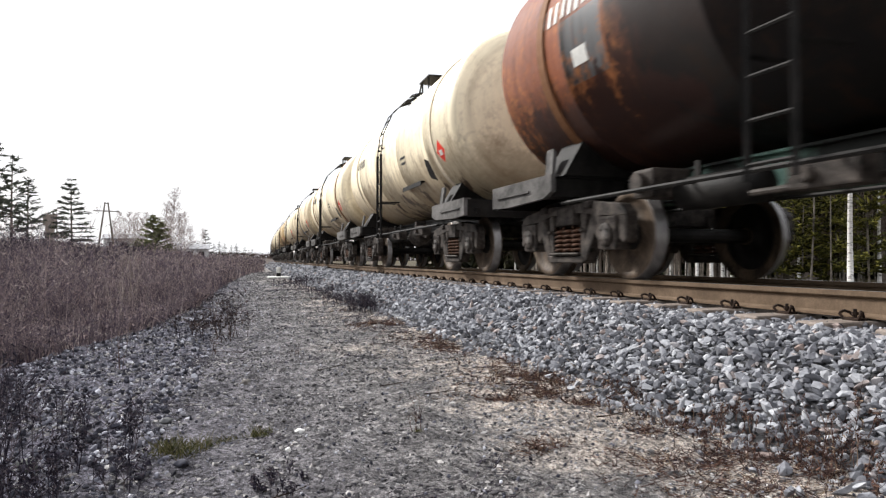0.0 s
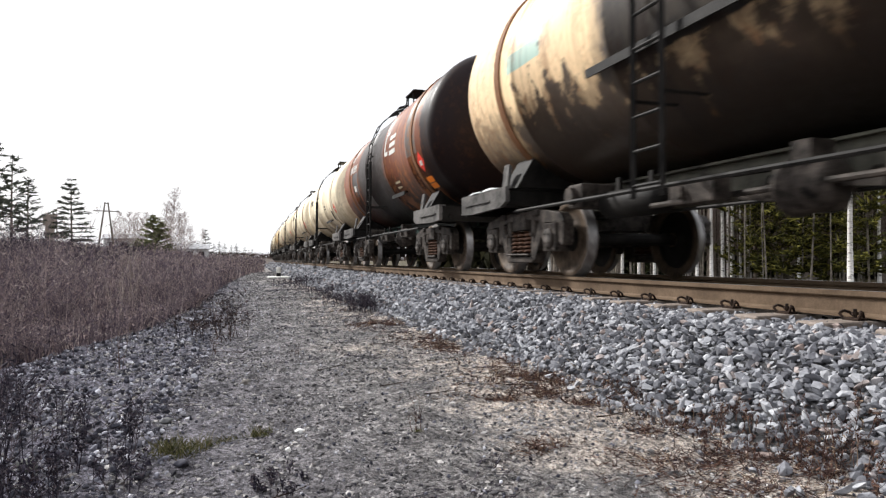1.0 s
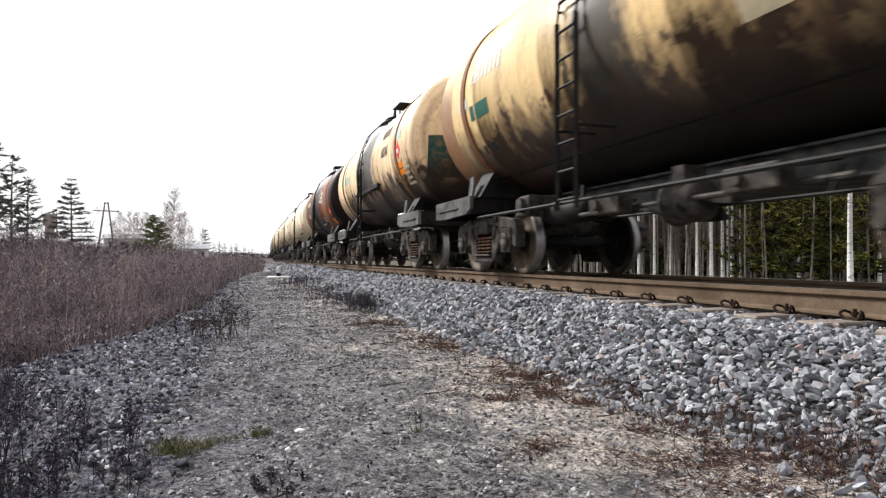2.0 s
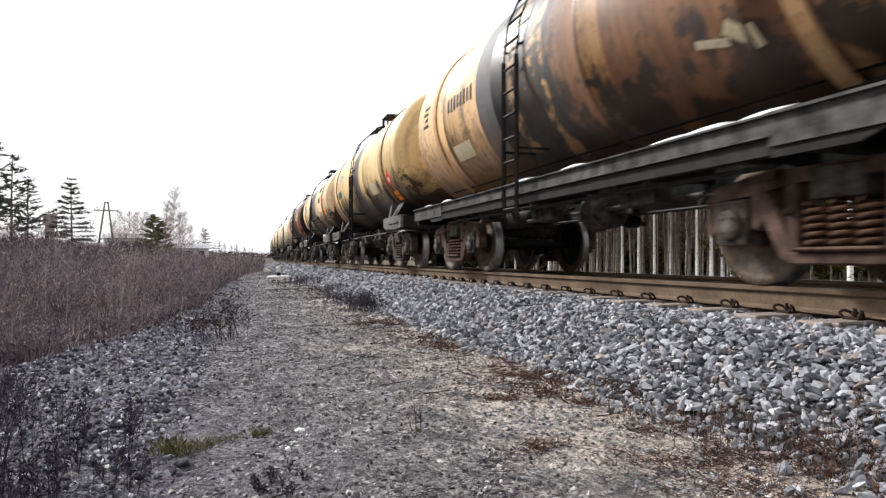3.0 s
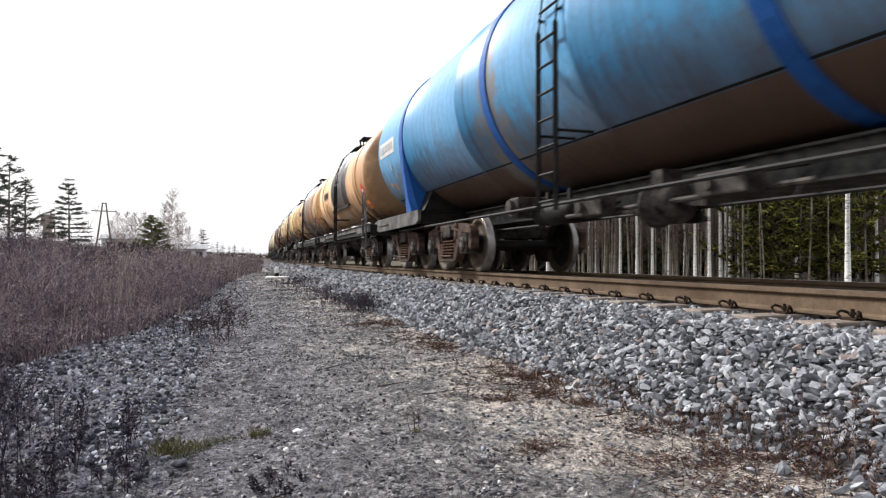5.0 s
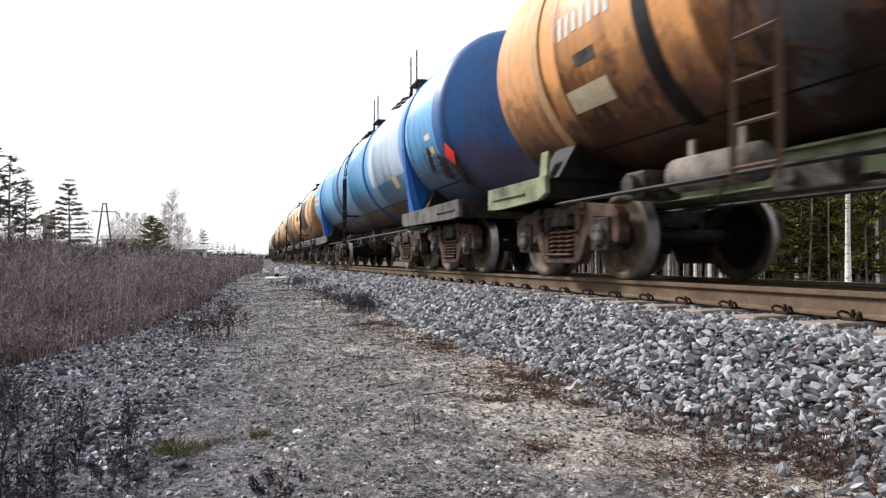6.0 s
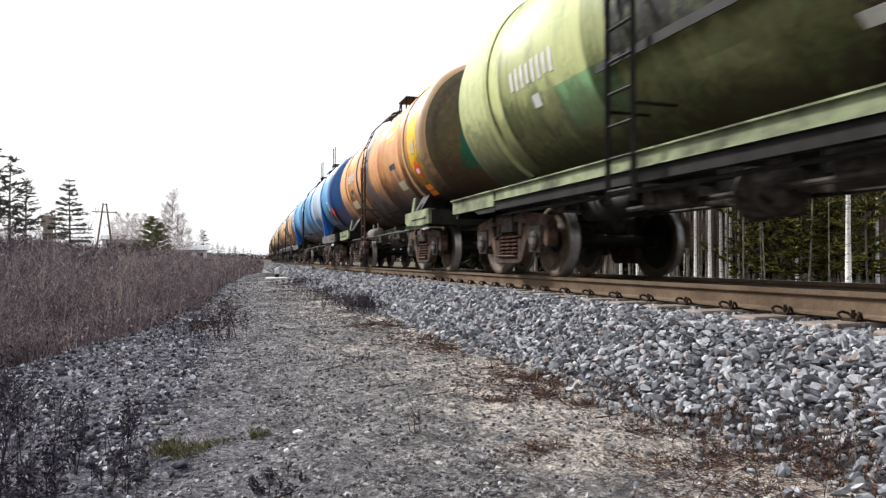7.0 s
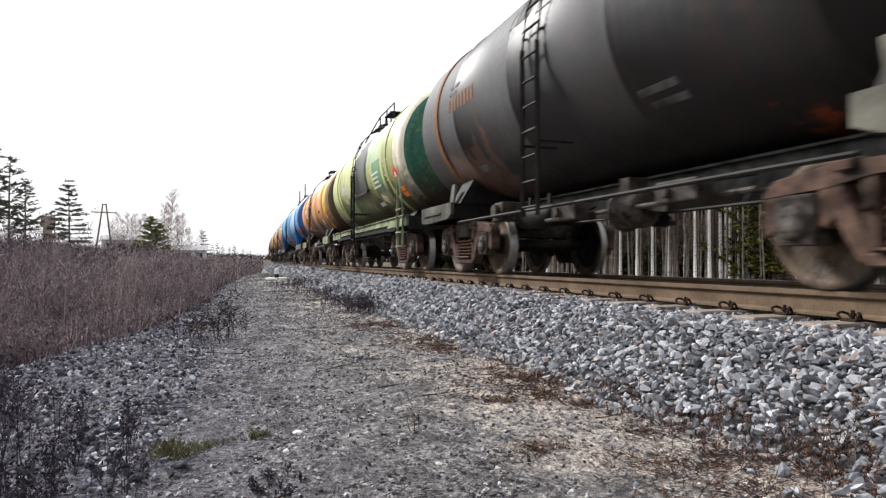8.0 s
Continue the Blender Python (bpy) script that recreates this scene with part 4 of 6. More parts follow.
# the over coat paints the shade on the lower flank behind the ladder
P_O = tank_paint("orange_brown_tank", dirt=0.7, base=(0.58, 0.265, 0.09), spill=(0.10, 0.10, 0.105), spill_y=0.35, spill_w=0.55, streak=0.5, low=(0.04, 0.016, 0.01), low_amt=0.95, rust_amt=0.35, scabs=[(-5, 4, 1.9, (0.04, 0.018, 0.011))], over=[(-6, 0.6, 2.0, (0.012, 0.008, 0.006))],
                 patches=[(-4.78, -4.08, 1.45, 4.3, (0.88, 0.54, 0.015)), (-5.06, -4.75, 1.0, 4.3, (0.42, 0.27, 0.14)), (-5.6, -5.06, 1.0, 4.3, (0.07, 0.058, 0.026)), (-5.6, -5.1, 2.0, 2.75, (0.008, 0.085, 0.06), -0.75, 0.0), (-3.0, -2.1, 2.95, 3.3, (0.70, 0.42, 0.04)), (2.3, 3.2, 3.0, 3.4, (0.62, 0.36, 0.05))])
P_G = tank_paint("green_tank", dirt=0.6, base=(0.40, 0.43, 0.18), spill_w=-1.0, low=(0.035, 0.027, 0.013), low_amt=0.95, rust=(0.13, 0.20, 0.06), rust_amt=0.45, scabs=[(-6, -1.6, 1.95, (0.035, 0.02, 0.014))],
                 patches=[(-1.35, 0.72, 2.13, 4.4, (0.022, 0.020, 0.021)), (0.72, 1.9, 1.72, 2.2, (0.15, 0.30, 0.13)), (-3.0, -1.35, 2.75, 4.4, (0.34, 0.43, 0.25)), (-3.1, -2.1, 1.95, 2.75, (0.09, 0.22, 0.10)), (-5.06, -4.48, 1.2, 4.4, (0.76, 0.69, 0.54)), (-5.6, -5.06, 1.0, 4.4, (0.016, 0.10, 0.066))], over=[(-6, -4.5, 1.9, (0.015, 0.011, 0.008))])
# the coat behind y -2.9 darkens the rear, shade painted in
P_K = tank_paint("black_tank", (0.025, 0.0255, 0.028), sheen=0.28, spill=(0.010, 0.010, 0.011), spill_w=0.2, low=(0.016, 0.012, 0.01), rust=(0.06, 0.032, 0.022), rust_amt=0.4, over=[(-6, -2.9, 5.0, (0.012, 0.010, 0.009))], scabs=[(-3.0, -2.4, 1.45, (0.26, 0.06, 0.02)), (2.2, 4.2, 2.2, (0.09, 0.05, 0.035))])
M_GREENFRAME = mottled("dusty_green_frame", (0.06, 0.062, 0.04), (0.25, 0.285, 0.165), 2.2, 0.65, fine=40)
M_BLUEPAINT = plain_paint("blue_frame", (0.022, 0.10, 0.33), 0.5)
M_RUSTSTRAP = plain_paint("rust_strap", (0.20, 0.095, 0.045), 0.7)
M_BROWNIRON = plain_paint("brown_ladder_paint", (0.085, 0.05, 0.036), 0.7)
M_CREAMSTRAP = plain_paint("cream_strap", (0.72, 0.62, 0.46), 0.6)
M_TANSTRAP = plain_paint("tan_strap", (0.50, 0.30, 0.15), 0.6)
M_GREENSTRAP = plain_paint("green_strap", (0.36, 0.39, 0.18), 0.6)
M_FADED = plain_paint("faded_grey_lettering", (0.36, 0.37, 0.38), 0.6)
M_BEIGE = plain_paint("beige_label", (0.50, 0.42, 0.28), 0.6)
M_DARKBLOTCH = plain_paint("tar_blotch", (0.02, 0.018, 0.018), 0.5)

first = 2.95
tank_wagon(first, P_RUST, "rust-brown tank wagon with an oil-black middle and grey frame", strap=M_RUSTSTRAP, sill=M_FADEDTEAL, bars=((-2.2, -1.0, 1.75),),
           marks=placards() + number_bars(3.7, 2.95, M_WHITE) + text_lines(3.4, 3.35, M_WHITE, 2, 0.5) + [("marking", 2.95, 2.35, 0.28, 0.18, M_WHITE)]
           + [("marking", -1.32, 2.95, 0.10, 0.52, M_WHITE), ("marking", -1.45, 3.19, 0.28, 0.09, M_WHITE), ("marking", -1.45, 2.71, 0.28, 0.09, M_WHITE)]
           + [("marking", -2.05, 3.02 - 0.17 * k, 0.55, 0.10, M_WHITE) for k in range(3)] + text_lines(-1.9, 2.0, M_BEIGE, 3, 0.4))
for k in range(13):
    tank_wagon(first + 12.02 * (k + 1), (P_CREAM, P_CREAM, P_CREAM_SPILL, P_CREAM, P_TAN)[k % 5],
               ("tan" if k % 5 == 4 else "oil-stained cream" if k % 5 == 2 else "cream") + " tank wagon with rusty streaks and a black ladder",
               near=k < 3, bars=((-2.4, -0.9, 1.8),), strap=M_RUSTSTRAP if k % 2 else None,
               marks=(placards()[:2] + [("dark_patch", -3.1, 1.95, 0.28, 0.42, M_DARKBLOTCH, 20)] + text_lines(-1.6, 2.4, M_DARKFRAME, 2, 0.4) + number_bars(3.5, 2.9, M_GALV, 7) if k < 6 else ()))
tank_wagon(first - 12.02, P_CREAM_BLACK, "yellowed cream tank wagon with a wide black oil stain", sill=M_DULLSILL, strap=M_RUSTSTRAP, bars=((-1.7, 1.5, 2.12),), frost=(4.9, 4.3, -3.9),
           marks=placards(-3.98, 2.62) + [("marking", -3.95, 2.98, 0.5, 0.22, plain_paint("pale_teal_label", (0.38, 0.5, 0.44)))] + text_lines(-4.4, 2.2, M_BEIGE, 4, 0.5)
           + number_bars(-2.2, 3.25, M_DARKFRAME, 6) + number_bars(-2.3, 2.80, M_DARKFRAME, 5))
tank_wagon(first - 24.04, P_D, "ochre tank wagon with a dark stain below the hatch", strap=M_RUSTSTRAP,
           marks=placards() + [("marking", 3.15, 2.42, 0.7, 0.22, M_TEAL), ("marking", 3.75, 2.6, 0.35, 0.16, M_WHITE), ("dark_patch", 3.2, 1.88, 0.45, 0.14, M_DARKBLOTCH), ("marking", -2.2, 2.1, 0.7, 0.32, M_BEIGE)] + number_bars(3.4, 2.95, M_WHITE) + SEAM)
tank_wagon(first - 36.06, P_E, "tan tank wagon streaked with oil on a dark full frame", strap=M_TANSTRAP, full=True, frame_mat=M_DARKFRAME, end_rail=M_DARKFRAME, rusty=True, frost=(4.6, 3.4, 0.3, -0.9, -2.6, -3.1, -3.6, -4.8),
           marks=placards(-4.35, 2.05)[:2] + [("marking", 2.75, 1.98, 0.8, 0.28, M_BEIGE), ("white_splash", -2.95, 1.92, 0.34, 0.07, M_BEIGE, 14), ("white_splash", -3.2, 1.94, 0.20, 0.13, M_BEIGE, 40, 0.007), ("white_splash", -3.32, 1.86, 0.12, 0.20, M_BEIGE, -10, 0.008), ("pale_drip", -3.95, 2.45, 0.16, 0.40, M_BEIGE, 0)] + number_bars(3.0, 2.75, M_DARKFRAME, 8) + text_lines(4.3, 3.0, M_DARKFRAME, 4, 0.3) + SEAM)
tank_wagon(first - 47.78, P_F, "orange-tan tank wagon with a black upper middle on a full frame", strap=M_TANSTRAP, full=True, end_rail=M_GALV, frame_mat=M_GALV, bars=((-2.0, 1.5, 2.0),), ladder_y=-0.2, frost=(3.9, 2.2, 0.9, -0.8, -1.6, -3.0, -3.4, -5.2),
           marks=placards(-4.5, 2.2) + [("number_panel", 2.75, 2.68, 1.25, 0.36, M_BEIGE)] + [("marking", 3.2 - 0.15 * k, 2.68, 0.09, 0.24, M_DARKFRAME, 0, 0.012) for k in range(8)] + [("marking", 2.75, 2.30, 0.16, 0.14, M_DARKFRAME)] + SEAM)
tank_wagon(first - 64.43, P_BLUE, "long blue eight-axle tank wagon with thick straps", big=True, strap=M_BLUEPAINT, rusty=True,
           marks=[("number_panel", 8.35, 2.75, 1.35, 0.34, M_WHITE)] + [("marking", 8.9 - 0.15 * k, 2.75, 0.08, 0.17, M_FADED, 0, 0.012) for k in range(8)]
           + [("marking", 8.2, 2.3, 0.14, 0.16, M_FADED), ("marking", 8.7, 1.95, 0.13, 0.12, M_TANSTRAP), ("marking", 8.4, 1.9, 0.16, 0.16, M_TANSTRAP), ("marking", 8.0, 2.1, 0.12, 0.10, M_FADED), ("marking", 7.5, 1.75, 0.16, 0.08, M_FADED), ("tar_blotch", -8.8, 1.86, 1.3, 0.5, M_DARKBLOTCH, 25), ("red_placard", -9.35, 2.02, 0.3, 0.3, M_RED, 45, 0.012),
              ("marking", -8.6, 2.2, 0.2, 0.14, M_BEIGE), ("marking", -8.5, 2.45, 0.3, 0.1, M_WHITE), ("marking", -5.4, 2.0, 0.4, 0.3, M_BEIGE), ("seam", 0.0, 1.62, 18.0, 0.025, M_BLACK)])
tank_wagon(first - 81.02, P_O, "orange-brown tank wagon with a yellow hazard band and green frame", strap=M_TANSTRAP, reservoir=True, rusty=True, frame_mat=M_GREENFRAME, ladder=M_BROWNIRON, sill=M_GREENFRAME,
           marks=[("dark_band", 1.75, 2.72, 0.22, 3.0, M_BLACK)] + placards(-4.4, 2.05) + [("marking", -4.42, 2.5, 0.28, 0.24, M_BEIGE), ("marking", 2.9, 1.95, 0.85, 0.26, M_BEIGE), ("dark_patch", 2.75, 2.32, 0.4, 0.13, M_DARKFRAME), ("marking", -2.9, 1.9, 0.5, 0.22, M_BEIGE), ("dark_patch", -2.6, 2.35, 0.5, 0.12, M_DARKFRAME), ("marking", -2.4, 3.12, 0.7, 0.12, M_WHITE)]
           + number_bars(3.3, 2.72, M_WHITE, 8) + SEAM)
tank_wagon(first - 93.24, P_G, "pale green tank wagon with a black centre on a green frame", strap=M_GREENSTRAP, full=True, rusty=True, frame_mat=M_GREENFRAME, end_rail=M_GREENFRAME, top_rail=True, bars=((-1.4, 0.9, 2.12),),
           marks=placards(-4.4, 2.2) + number_bars(2.9, 2.5, M_WHITE, 8, 0.28) + [("marking", 2.35, 2.15, 0.18, 0.16, M_WHITE)] + text_lines(-2.4, 2.45, M_WHITE, 4, 0.8) + text_lines(-3.7, 2.6, M_BEIGE, 5, 0.5) + [("white_splash", -2.5, 1.8, 0.45, 0.2, M_BEIGE, 20), ("marking", -1.9, 1.72, 0.5, 0.12, M_WHITE)])
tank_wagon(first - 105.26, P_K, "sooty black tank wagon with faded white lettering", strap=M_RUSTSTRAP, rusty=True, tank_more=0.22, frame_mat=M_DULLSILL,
           marks=number_bars(3.5, 2.75, M_RUSTSTRAP, 8) + text_lines(3.3, 3.05, M_GALV, 2, 0.4) + [("marking", 2.93, 1.68, 0.3, 0.12, M_GALV), ("marking", -1.55, 1.80, 0.55, 0.08, M_GALV), ("marking", -1.6, 1.68, 0.5, 0.08, M_GALV), ("marking", 1.0, 3.4, 0.6, 0.3, M_GALV)])
tank_wagon(first - 117.28, P_RUST, "rust-brown tank wagon following at the tail", strap=M_RUSTSTRAP, near=False)


# ================= sleepers and fasteners =================
def sleeper_thing():
    bm = bmesh.new()
    prism(bm, [(-0.13, -0.20), (0.13, -0.20), (0.115, 0.0), (-0.115, 0.0)], -1.32, 1.32)
    soften(bm, 0.012)
    sl = mesh_ob("sleeper", bm, M_SLEEPER)
    tagged(sl, "brownish railway sleeper half buried in crushed stone", "sleeper", "sleepers of the track")
    bm = bmesh.new()
    for q in (-1, 1):
        # a sprung clip: up from the plate, over, and down on the rail's foot
        pts = [(0.165, 0.050 * q, 0.005), (0.170, 0.080 * q, 0.045), (0.150, 0.062 * q, 0.062), (0.115, 0.045 * q, 0.050), (0.085, 0.030 * q, 0.016)]
        for a, b in zip(pts, pts[1:]):
            rod(bm, a, b, 0.010, 5)
    rod(bm, (0.125, 0, 0.0), (0.125, 0, 0.075), 0.012, 6)
    rod(bm, (0.125, 0, 0.035), (0.125, 0, 0.055), 0.022, 6)
    box(bm, 0.08, 0.175, -0.055, 0.055, 0.001, 0.016)
    clip = mesh_ob("rail_fastener", bm, M_CLIP)
    me = clip.data
    bpy.data.objects.remove(clip)
    for s in (-1, 1):
        for turn in (0, 180):
            hang("rail_fastener", me, sl, pose(s * 0.7985, 0, 0, 0, 0, turn))
    return sl


first_sleeper = sleeper_thing()
for k in range(118):
    y = 3.23 + 0.558 * (k - 8)
    m = pose(line_x(y), y, RAIL_TOP - 0.193, 0, 0, -math.degrees(y / RADIUS))
    if k == 0:
        first_sleeper.matrix_basis = m
    else:
        copy_thing(first_sleeper, m)

# ================= stones =================
rng = np.random.default_rng(7)
ICO = bmesh.new()
bmesh.ops.create_icosphere(ICO, subdivisions=1, radius=1.0)
ICO_V = np.array([v.co[:] for v in ICO.verts])
ICO_F = np.array([[v.index for v in f.verts] for f in ICO.faces])
ICO.free()


def turns(n):
    q = rng.normal(size=(n, 4))
    q /= np.linalg.norm(q, axis=1)[:, None]
    w, x, y, z = q.T
    return np.stack([np.stack([1 - 2 * (y * y + z * z), 2 * (x * y - z * w), 2 * (x * z + y * w)], -1),
                     np.stack([2 * (x * y + z * w), 1 - 2 * (x * x + z * z), 2 * (y * z - x * w)], -1),
                     np.stack([2 * (x * z - y * w), 2 * (y * z + x * w), 1 - 2 * (x * x + y * y)], -1)], 1)


def lying(n, tilt=0.42):
    """Turns about the upright, with some tilt."""
    w, a, b = rng.random(n) * 6.283, rng.normal(0, tilt, n), rng.normal(0, tilt, n)
    o, e = np.zeros(n), np.ones(n)
    rz = np.stack([np.stack([np.cos(w), -np.sin(w), o], -1), np.stack([np.sin(w), np.cos(w), o], -1), np.stack([o, o, e], -1)], 1)
    rx = np.stack([np.stack([e, o, o], -1), np.stack([o, np.cos(a), -np.sin(a)], -1), np.stack([o, np.sin(a), np.cos(a)], -1)], 1)
    ry = np.stack([np.stack([np.cos(b), o, np.sin(b)], -1), np.stack([o, e, o], -1), np.stack([-np.sin(b), o, np.cos(b)], -1)], 1)
    return rz @ rx @ ry


def crushed_mesh(name, centres, sizes, mat):
    """Broken stones: rounded lumps split along a few flat faces, lying on their broad side."""
    n = len(centres)
    v = ICO_V[None] + rng.normal(0, 0.11, (n, 12, 3))
    for k in range(5):
        d = rng.normal(size=(n, 1, 3))
        d /= np.linalg.norm(d, axis=2, keepdims=True)
        cut = 0.28 + 0.36 * rng.random((n, 1))
        v = v - np.maximum(0, (v * d).sum(2) - cut)[:, :, None] * d
    v = v * np.stack([1.0 + 0.45 * rng.random(n), 0.75 + 0.3 * rng.random(n), 0.50 + 0.28 * rng.random(n)], -1)[:, None, :]
    v = np.einsum("nij,nkj->nki", lying(n, 0.6), v) * (sizes / 1.72)[:, None, None] + centres[:, None, :]
    return bulk(name, v.reshape(-1, 3), (ICO_F[None] + 12 * np.arange(n)[:, None, None]).reshape(-1, 3), mat)


def stones_mesh(name, centres, sizes, mat, angular=0.35, flat=0.62, smooth=False):
    n = len(centres)
    v = ICO_V[None] * (1 - angular * rng.random((n, 12, 1)))
    v = v * np.stack([np.ones(n), 0.65 + 0.3 * rng.random(n), flat * (0.75 + 0.4 * rng.random(n))], -1)[:, None, :]
    if angular < 0.3:
        w = rng.random(n) * 6.283
        r = np.zeros((n, 3, 3))
        r[:, 0, 0], r[:, 0, 1], r[:, 1, 0], r[:, 1, 1], r[:, 2, 2] = np.cos(w), -np.sin(w), np.sin(w), np.cos(w), 1
    else:
        r = turns(n)
    v = np.einsum("nij,nkj->nki", r, v) * (sizes / 2)[:, None, None] + centres[:, None, :]
    return bulk(name, v.reshape(-1, 3), (ICO_F[None] + 12 * np.arange(n)[:, None, None]).reshape(-1, 3), mat, smooth)


def bulk(name, verts, faces, mats, smooth=False):
    """A mesh from large arrays; faces all with the same number of corners."""
    me = bpy.data.meshes.new(name)
    k = faces.shape[1]
    me.vertices.add(len(verts))
    me.vertices.foreach_set("co", np.ascontiguousarray(verts, dtype=np.float32).ravel())
    me.loops.add(faces.size)
    me.loops.foreach_set("vertex_index", faces.astype(np.int32).ravel())
    me.polygons.add(len(faces))
    me.polygons.foreach_set("loop_start", (np.arange(len(faces)) * k).astype(np.int32))
    me.polygons.foreach_set("use_smooth", np.full(len(faces), smooth))
    me.update(calc_edges=True)
    for m in (mats if isinstance(mats, (list, tuple)) else [mats]):
        me.materials.append(m)
    return me


def scatter(u0, u1, y0, y1, step):
    """Uneven grid of places between u0 and u1 of the track's middle: (u, y)."""
    uu, yy = np.meshgrid(np.arange(u0, u1, step), np.arange(y0, y1, step))
    p = np.stack([uu.ravel(), yy.ravel()], -1)
    return p + (rng.random(p.shape) - 0.5) * step * 0.9


def settle_on(p, lift):
    return np.array([(line_x(y) + u, y, level(u, y) + l) for (u, y), l in zip(p, lift)])


def build_ballast():
    fields = [(-2.78, -0.90, 0.6, 6.0, 0.032, 0.047), (-2.75, -0.90, 6.0, 13.0, 0.041, 0.058), (-2.72, -0.90, 13.0, 30.0, 0.058, 0.080), (-2.6, -0.92, 30.0, 90.0, 0.125, 0.14),
             ]
    # stones under the train, dark-coloured to stand in for its shade
    inner = np.concatenate([scatter(-0.68, 0.68, 0.6, 30.0, 0.09), scatter(0.92, 2.62, 0.6, 30.0, 0.09)])
    si = 0.05 + 0.05 * rng.random(len(inner))
    tagged(new("oily_ballast", crushed_mesh("oily_ballast", settle_on(inner, si * 0.2), si, M_BALLAST_SHADE)), "crushed stone between the rails, coloured dark for the train's shade", "ballast", kind="stuff")
    cs, ss = [], []
    for u0, u1, y0, y1, step, size in fields:
        p = scatter(u0, u1, y0, y1, step)
        wild = np.array([0.12 * noise2(q[1], 3, 1.3) for q in p])
        p = p[rng.random(len(p)) > (np.abs(p[:, 0]) + wild - 2.42) * 3.2]
        s = size * (0.6 + 1.15 * rng.random(len(p)) ** 2.2)
        cs.append(settle_on(p, s * (0.05 + 0.30 * rng.random(len(p)))))
        ss.append(s)
    c, s = np.concatenate(cs), np.concatenate(ss)
    # a few that rolled off the shoulder
    p = np.stack([-2.5 - np.abs(rng.normal(0, 0.16, 420)), 1.2 + 14 * rng.random(420)], -1)
    s2 = 0.03 + 0.04 * rng.random(420)
    c, s = np.concatenate([c, settle_on(p, s2 * 0.2)]), np.concatenate([s, s2])
    sel = np.where((c[:, 1] > 1.9) & (c[:, 1] < 3.3) & (c[:, 0] < CENTRE - 1.65) & (c[:, 0] > CENTRE - 2.7))[0]
    own = sel[np.argsort(c[sel, 0] * 0.3 + c[sel, 1])][:300]
    keep = np.ones(len(c), bool)
    keep[own] = False
    bal = new("ballast", crushed_mesh("ballast", c[keep], s[keep], M_BALLAST))
    tagged(bal, "grey crushed granite ballast heaped along the rails", "ballast", kind="stuff")
    kinds = []
    for k in range(8):
        me = crushed_mesh("ballast_stone", np.zeros((1, 3)), np.ones(1), M_BALLAST_ONE)
        kinds.append(me)
    for k, i in enumerate(own):
        ob = hang("ballast_stone", kinds[k % 8], bal)
        ob.location = c[i]
        ob.scale = (s[i],) * 3
        ob.rotation_euler = (rng.normal(0, 0.3), rng.normal(0, 0.3), rng.random() * 6.28)


build_ballast()

M_PEBBLE = by_piece("path_pebble", [(0.0, (0.018, 0.018, 0.023)), (0.45, (0.062, 0.062, 0.078)), (0.78, (0.19, 0.19, 0.22)), (1.0, (0.58, 0.58, 0.62))], grain=50)


def build_pebbles():
    n = 26000
    u = -6.5 + 4.0 * rng.random(n) ** 1.35
    y = 1.2 + 24 * rng.random(n) ** 1.9
    s = (0.007 + 0.030 * rng.random(n) ** 3.5) * (0.8 + 0.05 * y)
    s *= np.where(u < -5.2, 1.3, 0.85)
    m = 3800
    u2, y2 = -6.45 + 1.35 * rng.random(m), 1.5 + 9 * rng.random(m) ** 1.3
    s2 = 0.018 + 0.055 * rng.random(m) ** 2.5
    u, y, s = np.concatenate([u, u2]), np.concatenate([y, y2]), np.concatenate([s, s2])
    c = settle_on(np.stack([u, y], -1), s * 0.12)
    tagged(new("pebbles", stones_mesh("pebbles", c, s, M_PEBBLE, 0.36, 0.6)), "grey rounded pebbles strewn over the path", "pebbles", kind="stuff")


build_pebbles()
M_CLOD = by_piece("path_clod", [(0.0, (0.04, 0.038, 0.04)), (0.4, (0.13, 0.125, 0.125)), (0.8, (0.25, 0.24, 0.235)), (1.0, (0.40, 0.38, 0.36))], 0.95, grain=60)


def build_clods():
    """Crumbs of dry earth and grit trodden into the path."""
    n = 46000
    u = -6.2 + 3.75 * rng.random(n)
    y = 1.3 + 16 * rng.random(n) ** 1.7
    keep = np.array([noise2(a, b, 1.9, 51) + 0.6 * noise2(a, b, 6, 53) > -0.35 + 0.5 * rng.random() for a, b in zip(u, y)])
    u, y = u[keep], y[keep]
    n = len(u)
    s = (0.008 + 0.022 * rng.random(n) ** 2.2) * (0.85 + 0.06 * y)
    c = settle_on(np.stack([u, y], -1), s * 0.05)
    tip = np.array([(1, 0, 0), (-1, 0, 0), (0, 1, 0), (0, -1, 0), (0, 0, 1), (0, 0, -1)], float)
    tri = np.array([(0, 2, 4), (2, 1, 4), (1, 3, 4), (3, 0, 4), (2, 0, 5), (1, 2, 5), (3, 1, 5), (0, 3, 5)])
    v = tip[None] * (0.6 + 0.6 * rng.random((n, 6, 1))) + rng.normal(0, 0.22, (n, 6, 3))
    v = np.einsum("nij,nkj->nki", lying(n, 0.3), v * [1.25, 0.9, 0.6]) * (s / 1.6)[:, None, None] + c[:, None, :]
    me = bulk("earth_crumbs", v.reshape(-1, 3), (tri[None] + 6 * np.arange(n)[:, None, None]).reshape(-1, 3), M_CLOD)
    tagged(new("earth_crumbs", me), "grey crumbs of dry earth and grit on the path", "grit", kind="stuff")


build_clods()


